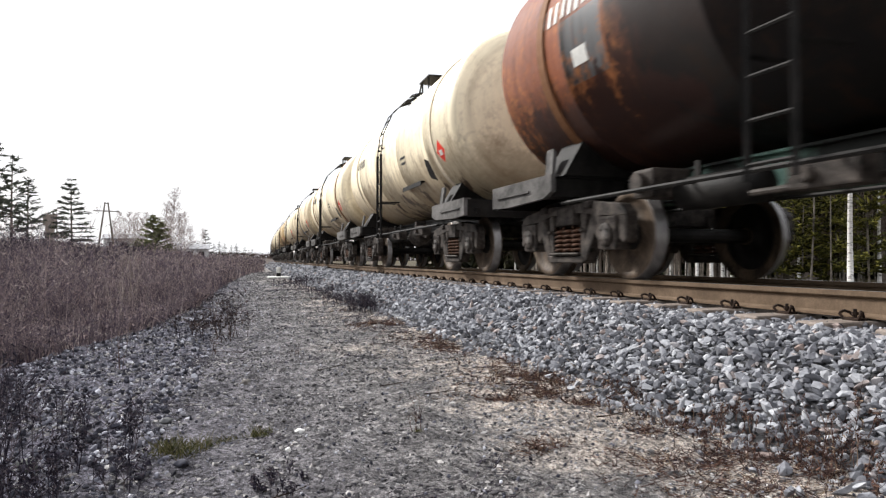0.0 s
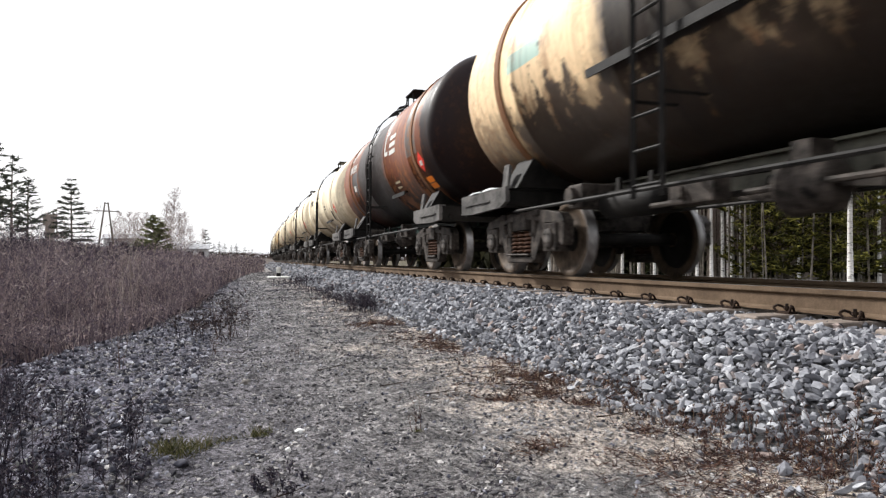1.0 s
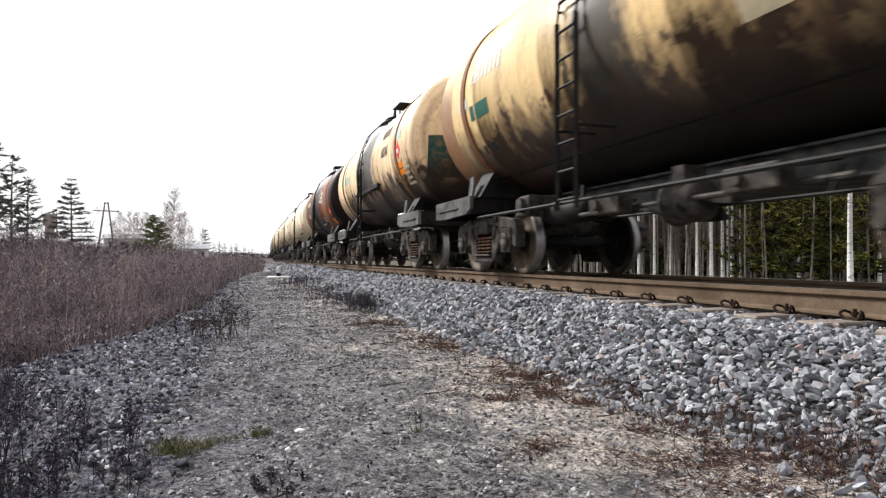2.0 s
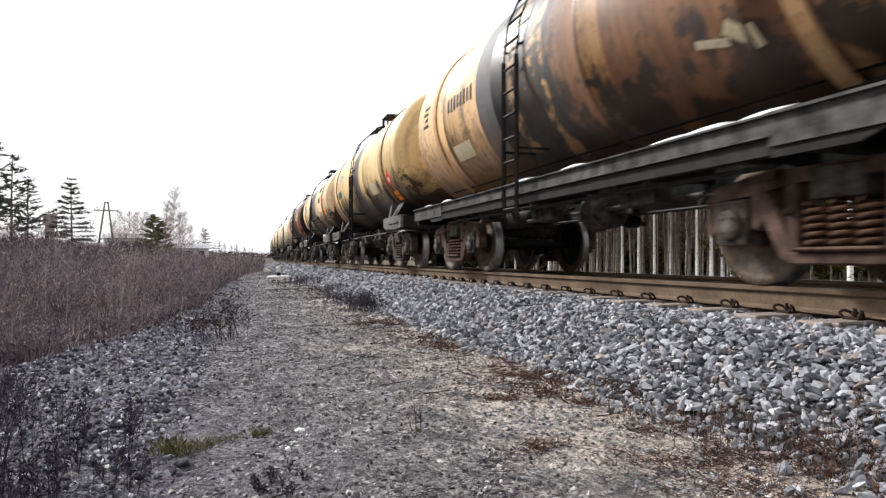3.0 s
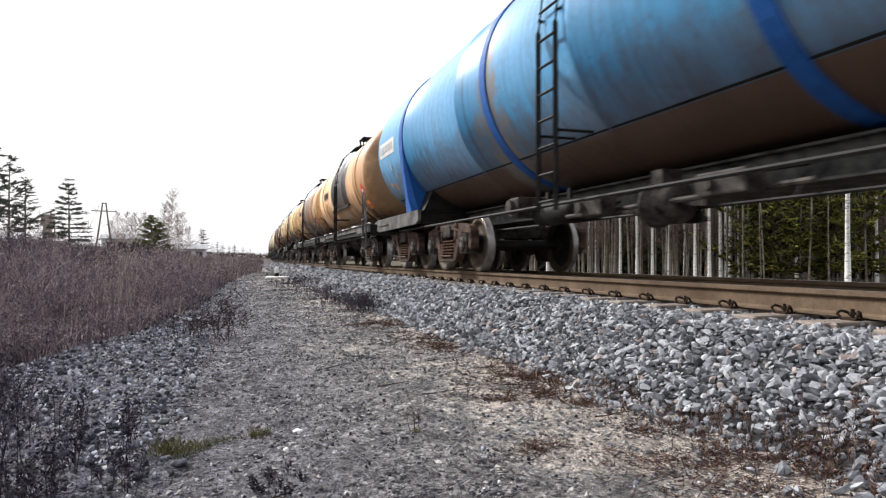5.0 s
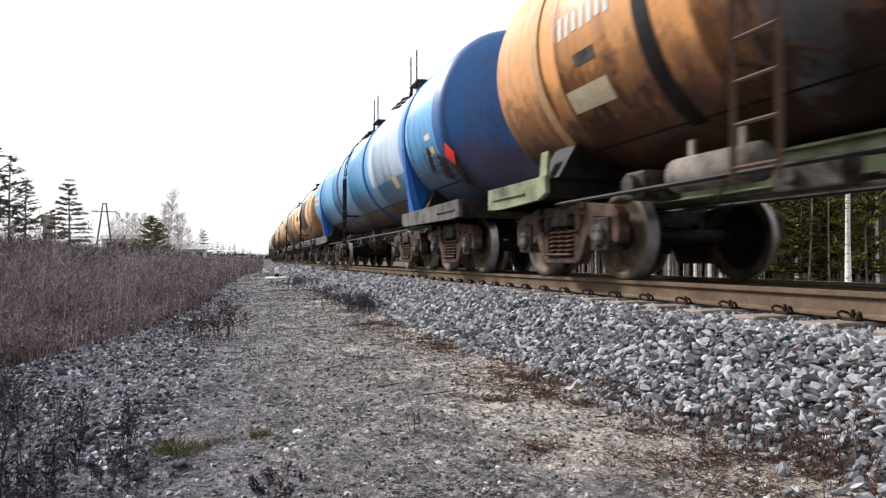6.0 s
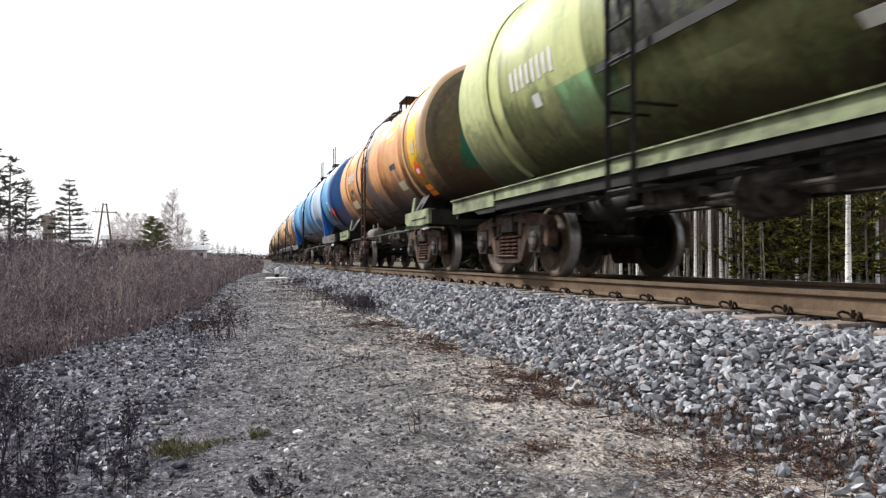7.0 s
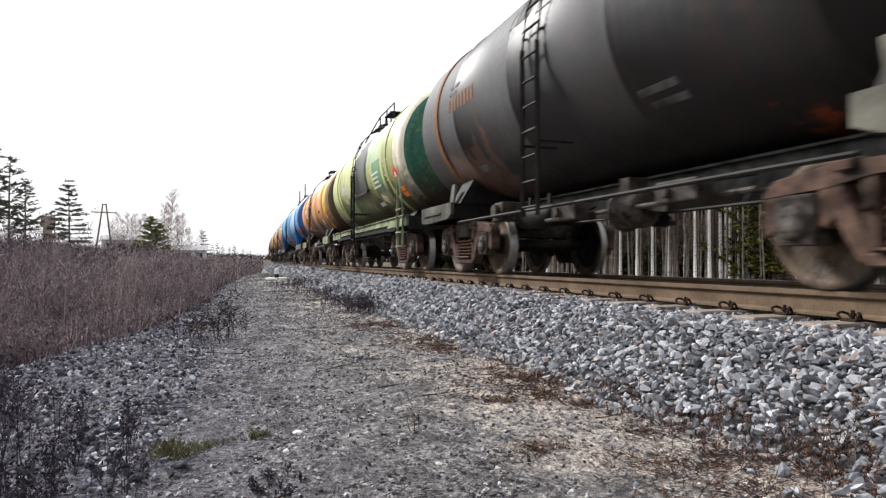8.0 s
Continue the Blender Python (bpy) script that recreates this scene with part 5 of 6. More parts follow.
def field_stone(x, y, size, c, label):
    me = bpy.data.meshes.new("stone")
    bm = bmesh.new()
    bmesh.ops.create_icosphere(bm, subdivisions=3, radius=0.5)
    seed = x * 3.1 + y
    for v in bm.verts:
        v.co *= 1 + 0.5 * noise.noise(v.co * 2.2 + Vector((seed, 0, 0))) + 0.12 * noise.noise(v.co * 7 + Vector((0, seed, 0)))
        v.co = Vector((v.co.x * size, v.co.y * size * 0.8, v.co.z * size * 0.62))
    ob = mesh_ob("stone", bm, plain_paint("stone_face", c, 0.85), smooth=True)
    ob.matrix_basis = pose(x, y, level(x - line_x(y), y) + size * 0.16, 0, 0, seed * 77 % 360)
    tagged(ob, label, "stone", "loose stones on the path")


field_stone(0.32, 3.31, 0.045, (0.8, 0.79, 0.76), "small white stone lying on the sandy path")
field_stone(0.24, 3.01, 0.03, (0.75, 0.74, 0.7), "small pale stone lying on the sandy path")
field_stone(-0.20, 2.92, 0.06, (0.07, 0.07, 0.085), "dark grey stone beside a grass tuft")
field_stone(0.08, 4.63, 0.07, (0.17, 0.155, 0.14), "pale brown stone half sunk in gravel")
field_stone(-0.34, 3.75, 0.06, (0.15, 0.15, 0.15), "grey stone half sunk in gravel")
field_stone(-0.80, 3.05, 0.09, (0.17, 0.175, 0.165), "grey rounded stone under dry weeds")
field_stone(-0.86, 2.86, 0.08, (0.15, 0.15, 0.16), "grey rounded stone under dry weeds")
field_stone(2.26, 8.9, 0.10, (0.62, 0.61, 0.58), "whitish stone at the foot of the ballast")
field_stone(2.33, 7.6, 0.09, (0.5, 0.5, 0.5), "light grey stone at the foot of the ballast")

# ================= grass, weeds and brush =================
M_STRAW = by_piece("dry_grass", [(0.0, (0.028, 0.027, 0.030)), (0.35, (0.09, 0.088, 0.092)), (0.75, (0.21, 0.205, 0.205)), (1.0, (0.38, 0.365, 0.35))], 0.9, 30, 0.1)
M_REDDEAD = by_piece("dead_red_weed", [(0.0, (0.02, 0.012, 0.011)), (0.5, (0.06, 0.034, 0.029)), (0.85, (0.12, 0.066, 0.048)), (1.0, (0.24, 0.18, 0.12))], 0.9, 30, 0.1)
M_BRUSH = by_piece("bare_brush", [(0.0, (0.032, 0.025, 0.037)), (0.4, (0.125, 0.098, 0.116)), (0.75, (0.25, 0.20, 0.205)), (0.92, (0.41, 0.32, 0.285)), (1.0, (0.58, 0.52, 0.46))], 0.9, 20, 0.1)
M_PALE = by_piece("pale_dead_stalk", [(0.0, (0.16, 0.125, 0.115)), (1.0, (0.42, 0.36, 0.31))], 0.9, 30, 0.1)
M_DARKWEED = by_piece("dark_dry_weed", [(0.0, (0.014, 0.012, 0.018)), (0.6, (0.044, 0.038, 0.052)), (1.0, (0.10, 0.08, 0.085))], 0.9, 30, 0.1)
M_BUSH = by_piece("dark_brown_bush", [(0.0, (0.014, 0.010, 0.012)), (0.6, (0.045, 0.032, 0.034)), (1.0, (0.10, 0.07, 0.06))], 0.9, 30, 0.1)
M_GREEN = by_piece("grass_tuft", [(0.0, (0.035, 0.042, 0.015)), (0.5, (0.085, 0.085, 0.032)), (1.0, (0.18, 0.15, 0.075))], 0.8, 30, 0.1)


def blades(base, top, wide, bend=None):
    """Thin three-sided stalks from base to top points: arrays (n, 3)."""
    n = len(base)
    d = top - base
    side = np.cross(d, rng.normal(size=(n, 3)))
    side /= np.linalg.norm(side, axis=1)[:, None] + 1e-9
    side2 = np.cross(d, side)
    side2 /= np.linalg.norm(side2, axis=1)[:, None] + 1e-9
    w = np.asarray(wide).reshape(-1, 1) * np.ones((n, 1)) / 2
    v = np.stack([base + side * w, base - side * w * 0.5 + side2 * w * 0.87, base - side * w * 0.5 - side2 * w * 0.87, top], 1)
    f = np.array([[0, 1, 3], [1, 2, 3], [2, 0, 3]])
    return v.reshape(-1, 3), (f[None] + 4 * np.arange(n)[:, None, None]).reshape(-1, 3)


def join(parts):
    vs, fs, k = [], [], 0
    for v, f in parts:
        vs.append(v)
        fs.append(f + k)
        k += len(v)
    return np.concatenate(vs), np.concatenate(fs)


def shrub(base, height, wide, twigs=7, spread=0.35, heads=0):
    """Bare stems with side twigs that rise; base (n, 3), height (n,), wide (n,)."""
    n = len(base)
    lean = rng.normal(0, 0.16, (n, 3)) * height[:, None]
    lean[:, 2] = 0
    top = base + lean + np.stack([np.zeros(n), np.zeros(n), height], -1)
    out = [blades(base, top, wide)]
    for k in range(twigs):
        f = 0.25 + 0.7 * rng.random(n)
        a = base + (top - base) * f[:, None]
        d = rng.normal(0, 1, (n, 3)) * spread
        d[:, 2] = 0.45 + 0.5 * rng.random(n)
        b = a + d * (height * (1.05 - f) * 0.7)[:, None]
        out.append(blades(a, b, wide * 0.7))
        if heads:
            for j in range(heads):
                e = a + (b - a) * (0.4 + 0.6 * rng.random((n, 1)))
                out.append(blades(e, e + rng.normal(0, 1, (n, 3)) * (wide * 2.2)[:, None], wide * 2.0))
    return join(out)


def ground_points(u, y):
    return np.array([(line_x(b) + a, b, level(a, b)) for a, b in zip(u, y)])


def build_litter():
    n = 70000
    u = -6.3 + 3.9 * rng.random(n)
    y = 1.3 + 45 * rng.random(n) ** 2.4
    keep = np.array([noise2(a, b, 1.6, 11) + 0.5 * noise2(a, b, 5, 3) > -0.25 + 0.3 * rng.random() for a, b in zip(u, y)])
    u, y = u[keep], y[keep]
    b = ground_points(u, y)
    n = len(b)
    d = rng.normal(0, 1, (n, 3))
    d[:, 2] = np.abs(d[:, 2]) * 0.35
    ln = (0.012 + 0.032 * rng.random(n) ** 2) * (1 + y * 0.06)
    v, f = blades(b, b + d * ln[:, None] * 0.7, 0.0025 + 0.0007 * y)
    tagged(new("dry_grass", bulk("dry_grass", v, f, M_STRAW)), "short grey-tan dry grass matted over the path", "grass", kind="stuff")
    # dark mats of dead stems lying across the path
    n = 26000
    u = -6.2 + 3.7 * rng.random(n)
    y = 1.4 + 26 * rng.random(n) ** 1.9
    keep = np.array([noise2(a * 0.55, b_, 1.5, 41) + 0.45 * noise2(a, b_, 4.5, 43) > 0.30 + 0.1 * rng.random() for a, b_ in zip(u, y)])
    u, y = u[keep], y[keep]
    b = ground_points(u, y)
    n = len(b)
    d = rng.normal(0, 1, (n, 3)) * [1.0, 0.5, 0.3]
    d[:, 2] = np.abs(d[:, 2])
    v, f = blades(b, b + d * (0.02 + 0.05 * rng.random((n, 1))) * (1 + 0.05 * y[:, None]), 0.003 + 0.0009 * y)
    tagged(new("dead_stems", bulk("dead_stems", v, f, M_DARKWEED)), "dark mats of dead stems on the path", "weeds", kind="stuff")
    # dead reddish weeds along the foot of the ballast
    n = 9000
    y = 1.5 + 13 * rng.random(n) ** 1.5
    u = -2.62 - np.abs(rng.normal(0, 0.33, n)) - 0.04 * (y < 4) * rng.random(n) * 8
    keep = np.array([noise2(a, b_, 1.1, 21) > 0.02 + 0.22 * rng.random() for a, b_ in zip(u, y)])
    u, y = u[keep], y[keep]
    b = ground_points(u, y)
    n = len(b)
    mats = ((1.73, 3.68, 0.26, 0.09), (2.1, 3.50, 0.22, 0.08), (2.42, 3.42, 0.2, 0.14), (1.89, 2.32, 0.20, 0.06), (1.30, 2.62, 0.08, 0.05), (2.15, 2.75, 0.25, 0.10),
            (2.1, 4.3, 0.22, 0.2), (1.75, 8.4, 0.25, 0.25), (2.05, 6.2, 0.2, 0.35), (2.3, 2.15, 0.18, 0.12))
    spots = []
    for mx, my, rx, ry in mats:
        k = int(4500 * rx * ry / (0.12 + my * 0.02)) + 90
        spots += [(mx + rx * p - line_x(my), my + ry * q) for p, q in rng.normal(0, 0.75, (k, 2)) if noise2(mx + rx * p, my + ry * q, 7, 61) > -0.05]
    extra = np.array(spots)
    b = np.concatenate([b, ground_points(extra[:, 0], extra[:, 1])])
    y = np.concatenate([y, extra[:, 1]])
    n = len(b)
    d = rng.normal(0, 1, (n, 3))
    d[:, 2] = np.abs(d[:, 2]) * 0.5
    v, f = blades(b, b + d * (0.02 + 0.05 * rng.random((n, 1))), 0.003 + 0.0008 * y)
    tagged(new("dead_weeds", bulk("dead_weeds", v, f, M_REDDEAD)), "reddish brown dead weeds along the ballast foot", "weeds", kind="stuff")


build_litter()


def build_brush():
    parts = []
    for n, y0, y1, w0, w1, tw in ((8500, 4.2, 13, 0.02, 5.0, 7), (8500, 13, 32, 0.05, 12.0, 6), (11000, 32, 160, 0.1, 60.0, 5)):
        y = y0 + (y1 - y0) * rng.random(n) ** 1.2
        w = w0 + (w1 - w0) * rng.random(n) ** 1.4
        if y0 > 30:
            w = w * (0.35 + 0.65 * (y - y0) / (y1 - y0))
        edge = np.array([0.35 * noise2(0, b, 0.6, 5) + 0.2 * noise2(0, b, 2.1, 6) for b in y])
        u = np.array([brush_edge(b) for b in y]) - 0.12 - w + edge * 0.45
        clump = np.array([noise2(a, c, 0.55, 13) + 0.5 * noise2(a, c, 1.7, 15) for a, c in zip(u, y)])
        keep = clump > -0.42 + 0.5 * rng.random(n) - 0.25
        u, y, w, clump = u[keep], y[keep], w[keep], clump[keep]
        n = len(u)
        b = ground_points(u, y)
        h = np.maximum(0.25, 0.74 + 1.15 * clump) * (0.45 + 1.05 * rng.random(n) ** 1.6) * np.minimum(1.0, 0.45 + w * 0.8) * (1.0 + 0.25 * np.array([noise2(a, c, 0.4, 9) for a, c in zip(u, y)]))
        parts.append(shrub(b, h, 0.0022 + 0.00048 * y, tw + 2, 0.48, 1))
    v, f = join(parts)
    tagged(new("brush", bulk("brush", v, f, M_BRUSH)), "dense bare purple-brown brush beside the path", "brush", kind="stuff")
    # pale dead stalks that stand out of the brush
    n = 1500
    y = 4.2 + 45 * rng.random(n) ** 1.5
    w = 0.3 + 11 * rng.random(n)
    keep = np.array([noise2(a, c, 0.35, 31) + 0.6 * noise2(a, c, 1.1, 33) > 0.22 for a, c in zip(w, y)])
    w, y = w[keep], y[keep]
    b = ground_points(np.array([brush_edge(c) for c in y]) - 0.2 - w, y)
    v, f = shrub(b, 0.8 + 0.7 * rng.random(len(b)), 0.004 + 0.0006 * y, 5, 0.2, 2)
    tagged(new("pale_stalks", bulk("pale_stalks", v, f, M_PALE)), "pale grey-tan dead stalks above the brush", "weeds", kind="stuff")
    # taller dark shrubs that break the brush's top line
    spots = [(6.0 + 70 * rng.random() ** 1.3, rng.random()) for _ in range(72)]
    for yy, q in spots:
        ww = 0.5 + q * (2.0 + 0.28 * yy)
        k = 16
        uu = brush_edge(yy) - 0.1 - ww + rng.normal(0, 0.22 + 0.004 * yy, k)
        ys = yy + rng.normal(0, 0.3, k)
        b = ground_points(uu, ys)
        v, f = shrub(b, (1.05 + 1.1 * rng.random() ** 1.5) * (0.55 + 0.5 * rng.random(k)), 0.0030 + 0.0005 * ys, 14, 0.5, 1)
        tagged(new("bare_shrub", bulk("bare_shrub", v, f, M_DARKWEED if q > 0.4 else M_BRUSH)), "tall leafless dark shrub standing in the brush", "bush", "bare shrubs in the brush")
    # dry grass between the stems
    n = 22000
    y = 3.2 + 40 * rng.random(n) ** 1.6
    w = 0.05 + 9 * rng.random(n) ** 1.3
    b = ground_points(np.array([brush_edge(c) for c in y]) - w, y)
    top = b + np.stack([rng.normal(0, 0.08, n), rng.normal(0, 0.08, n), 0.15 + 0.45 * rng.random(n)], -1)
    v, f = blades(b, top, 0.003 + 0.0005 * y)
    tagged(new("brush_grass", bulk("brush_grass", v, f, M_BRUSH)), "dry brownish grass standing between brush stems", "grass", kind="stuff")


build_brush()


def dead_bush(x, y, height, spread, stems, mat, label, name="dead_bush", wide=0.006, twigs=9, heads=1, splay=0.5):
    u = x - line_x(y)
    n = stems
    off = rng.normal(0, spread * 0.35, (n, 3))
    off[:, 2] = 0
    h = height * (0.45 + 0.55 * rng.random(n))
    v, f = shrub(off, h, np.full(n, wide), twigs, splay, heads)
    ob = new(name, bulk(name, v, f, mat))
    ob.matrix_basis = pose(x, y, level(u, y) - 0.01)
    if name in ("dead_weed", "dry_weed"):
        tagged(ob, label, "weeds", kind="stuff")
    else:
        tagged(ob, label, "bush", "dry bushes beside the path")


dead_bush(-0.13, 7.5, 0.60, 0.42, 15, M_BUSH, "dark leafless bush on the gravel path", wide=0.010, twigs=11, heads=1, splay=0.95)
dead_bush(-0.42, 7.9, 0.34, 0.4, 12, M_BUSH, "low dark leafless bush on the gravel path", wide=0.009, twigs=10, heads=1, splay=0.95)
dead_bush(-0.05, 9.6, 0.35, 0.5, 20, M_DARKWEED, "low dark leafless bush on the gravel path")
dead_bush(2.05, 10.6, 0.36, 0.50, 130, M_DARKWEED, "low dark bush at the foot of the ballast")
dead_bush(2.0, 12.6, 0.28, 0.6, 70, M_DARKWEED, "low dark bush at the foot of the ballast")
dead_bush(2.1, 15.8, 0.32, 0.9, 90, M_DARKWEED, "low dark bush at the foot of the ballast")
dead_bush(2.1, 20.5, 0.42, 1.2, 40, M_DARKWEED, "low dark bush at the foot of the ballast", wide=0.012)
for x, y, h, s, k in ((-1.62, 6.7, 0.45, 0.5, 60), (-1.32, 7.8, 0.5, 0.5, 60), (-1.05, 8.9, 0.45, 0.5, 50), (-0.82, 11.2, 0.5, 0.4, 40), (-0.72, 14.0, 0.6, 0.6, 60)):
    dead_bush(x, y, h, s, k // 2, M_BRUSH, "purple-brown leafless bush at the brush edge", wide=0.008, splay=0.8)
for x, y, h, s, k in ((-0.78, 2.62, 0.66, 0.10, 12), (-0.86, 2.9, 0.75, 0.14, 12), (-0.60, 2.55, 0.26, 0.16, 10), (-0.46, 3.15, 0.30, 0.10, 9), (-0.42, 2.7, 0.20, 0.18, 9), (-0.63, 2.95, 0.24, 0.14, 9),
                      (-0.95, 3.5, 0.5, 0.2, 10), (-0.72, 3.5, 0.25, 0.2, 8), (0.14, 2.47, 0.08, 0.20, 12), (-0.70, 2.45, 0.35, 0.15, 12), (-1.1, 4.1, 0.4, 0.2, 10)):
    dead_bush(x, y, h, s, k, M_DARKWEED, "dark dried weed with seed heads on the gravel", "dry_weed", 0.005, 8, 2)
for x, y, h in ((-0.86, 5.6, 0.42), (0.86, 3.05, 0.26), (-0.15, 6.4, 0.25), (0.5, 6.0, 0.18), (2.35, 3.4, 0.22), (2.3, 2.6, 0.3), (2.42, 2.3, 0.35), (2.36, 2.05, 0.3)):
    dead_bush(x, y, h, 0.06, 4, M_REDDEAD, "single dry brown weed stalk on the path", "weed_stalk", 0.005, 5, 0)


for x, y, h, s, k in ((2.55, 2.0, 0.18, 0.3, 16), (2.42, 1.85, 0.16, 0.3, 16), (2.2, 1.85, 0.10, 0.3, 20), (2.42, 2.55, 0.14, 0.3, 26), (2.36, 2.25, 0.16, 0.3, 26), (2.30, 2.0, 0.16, 0.3, 26), (2.2, 2.75, 0.10, 0.3, 24), (2.1, 2.4, 0.09, 0.35, 24), (2.28, 3.1, 0.10, 0.35, 26), (2.38, 3.6, 0.10, 0.3, 24), (2.12, 4.1, 0.07, 0.5, 30), (2.2, 4.9, 0.08, 0.5, 30)):
    dead_bush(x, y, h, s, k, M_REDDEAD, "low dark reddish dead weed at the ballast foot", "dead_weed", 0.004, 9, 1)


def grass_tuft(x, y, r, h, n):
    b = rng.normal(0, r * 0.4, (n, 3))
    b[:, 2] = 0
    d = rng.normal(0, 0.55, (n, 3))
    d[:, 2] = 1
    v, f = blades(b, b + d * (h * (0.4 + 0.6 * rng.random((n, 1)))), 0.004)
    ob = new("grass_tuft", bulk("grass_tuft", v, f, M_GREEN))
    ob.matrix_basis = pose(x, y, level(x - line_x(y), y))
    tagged(ob, "small yellow-green grass tuft on the gravel path", "grass", kind="stuff")


grass_tuft(-0.25, 3.12, 0.14, 0.09, 220)
grass_tuft(-0.14, 3.23, 0.10, 0.06, 90)
grass_tuft(0.14, 3.38, 0.07, 0.07, 130)
grass_tuft(-0.03, 3.35, 0.10, 0.04, 70)
grass_tuft(0.86, 3.02, 0.03, 0.02, 40)


def twig(x, y, ang, ln, r=0.0045):
    bm = bmesh.new()
    p = Vector((0, 0, 0.01))
    for k in range(4):
        q = p + Vector((ln / 4, 0.03 * ln * math.sin(k * 2.1 + x * 9), 0.004 * (k % 2)))
        rod(bm, p, q, r * (1 - 0.2 * k), 6, r2=r * (0.8 - 0.2 * k))
        p = q
    rod(bm, (ln * 0.5, 0, 0.01), (ln * 0.68, 0.12 * ln, 0.02), r * 0.5, 5)
    ob = mesh_ob("twig", bm, M_CLIP)
    ob.matrix_basis = pose(x, y, level(x - line_x(y), y), 0, 0, ang)
    tagged(ob, "thin dark fallen twig on the ground", "twig", "fallen twigs on the path")


for a in ((0.62, 5.0, 40, 0.5), (0.95, 4.3, 20, 0.45), (1.15, 3.9, 8, 0.3), (0.0, 2.25, 35, 0.34), (1.55, 5.2, 15, 0.5), (1.75, 4.0, -12, 0.3), (1.3, 6.4, 5, 0.4), (0.1, 6.3, 150, 0.5), (1.9, 3.1, 10, 0.3)):
    twig(*a)


# ================= trackside marker =================
def marker_post(x, y):
    z = level(x - line_x(y), y)
    root = new("marker_post")
    root.matrix_basis = pose(x, y, z + 0.02)
    tagged(root, "short white marker post with a black foot on a pale slab", "marker post")
    bm = bmesh.new()
    lathe(bm, [(0.0, 0.52), (0.06, 0.52), (0.08, 0.47)], "z", 24, smooth=False)
    mesh_ob("slab", bm, plain_paint("pale_concrete", (0.7, 0.69, 0.66), 0.9), root)
    bm = bmesh.new()
    lathe(bm, [(0.08, 0.10), (0.24, 0.09)], "z", 16)
    mesh_ob("foot", bm, M_BLACK, root)
    bm = bmesh.new()
    lathe(bm, [(0.24, 0.10), (0.48, 0.10), (0.52, 0.07)], "z", 16)
    mesh_ob("post", bm, M_WHITE, root)


marker_post(1.96, 30.4)

# ================= trees =================
M_BIRCH, nt_, b_ = material("birch_bark", 0.75)
bark = noise_tex(nt_, 5, 4, 0.6, stretch=(1, 1, 4.5))
nt_.links.new(mixc(nt_, 0.4, ramp(nt_, bark, [(0.36, (0.05, 0.045, 0.04)), (0.44, (0.62, 0.60, 0.57)), (0.8, (0.78, 0.76, 0.73))]), ramp(nt_, noise_tex(nt_, 0.9, 3), [(0.3, (0.4, 0.38, 0.35)), (0.7, (0.75, 0.74, 0.72))]), "MULTIPLY"), b_.inputs["Base Color"])
bump(nt_, b_, bark, 0.2, 0.01)
M_BARK = mottled("grey_brown_bark", (0.07, 0.055, 0.045), (0.20, 0.17, 0.14), 8, 0.9, fine=30, bumps=0.5)
M_PALEBARK = mottled("pale_grey_bark", (0.05, 0.043, 0.036), (0.24, 0.21, 0.175), 2.5, 0.9, fine=25, bumps=0.4)
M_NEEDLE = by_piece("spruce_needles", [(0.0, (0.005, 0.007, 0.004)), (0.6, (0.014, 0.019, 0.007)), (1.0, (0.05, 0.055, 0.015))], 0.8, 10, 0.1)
M_NEEDLE_LIGHT = by_piece("young_pine_needles", [(0.0, (0.012, 0.012, 0.004)), (0.55, (0.055, 0.056, 0.014)), (1.0, (0.22, 0.20, 0.045))], 0.8, 10, 0.1)
M_TWIGS = by_piece("bare_twigs", [(0.0, (0.04, 0.03, 0.027)), (1.0, (0.14, 0.10, 0.085))], 0.9, 10, 0.1)


def trunk_mesh(h, r, mat, lean=0.03, seed=0):
    bm = bmesh.new()
    pts = []
    for k in range(8):
        f = k / 7
        pts.append((Vector((h * lean * f + 0.05 * math.sin(seed + 4 * f), h * lean * 0.6 * math.sin(seed * 2 + 2 * f) * f, h * f)), r * (1 - 0.8 * f) * (1.25 if k == 0 else 1)))
    rings = []
    for p, rr in pts:
        rings.append([bm.verts.new(p + Vector((rr * math.cos(2 * math.pi * j / 10), rr * math.sin(2 * math.pi * j / 10), 0))) for j in range(10)])
    for a, b in zip(rings, rings[1:]):
        for j in range(10):
            bm.faces.new((a[j], a[(j + 1) % 10], b[(j + 1) % 10], b[j])).smooth = True
    bm.faces.new(rings[0]), bm.faces.new(rings[-1])
    me = bpy.data.meshes.new("trunk")
    bm.to_mesh(me)
    bm.free()
    me.materials.append(mat)
    return me, pts


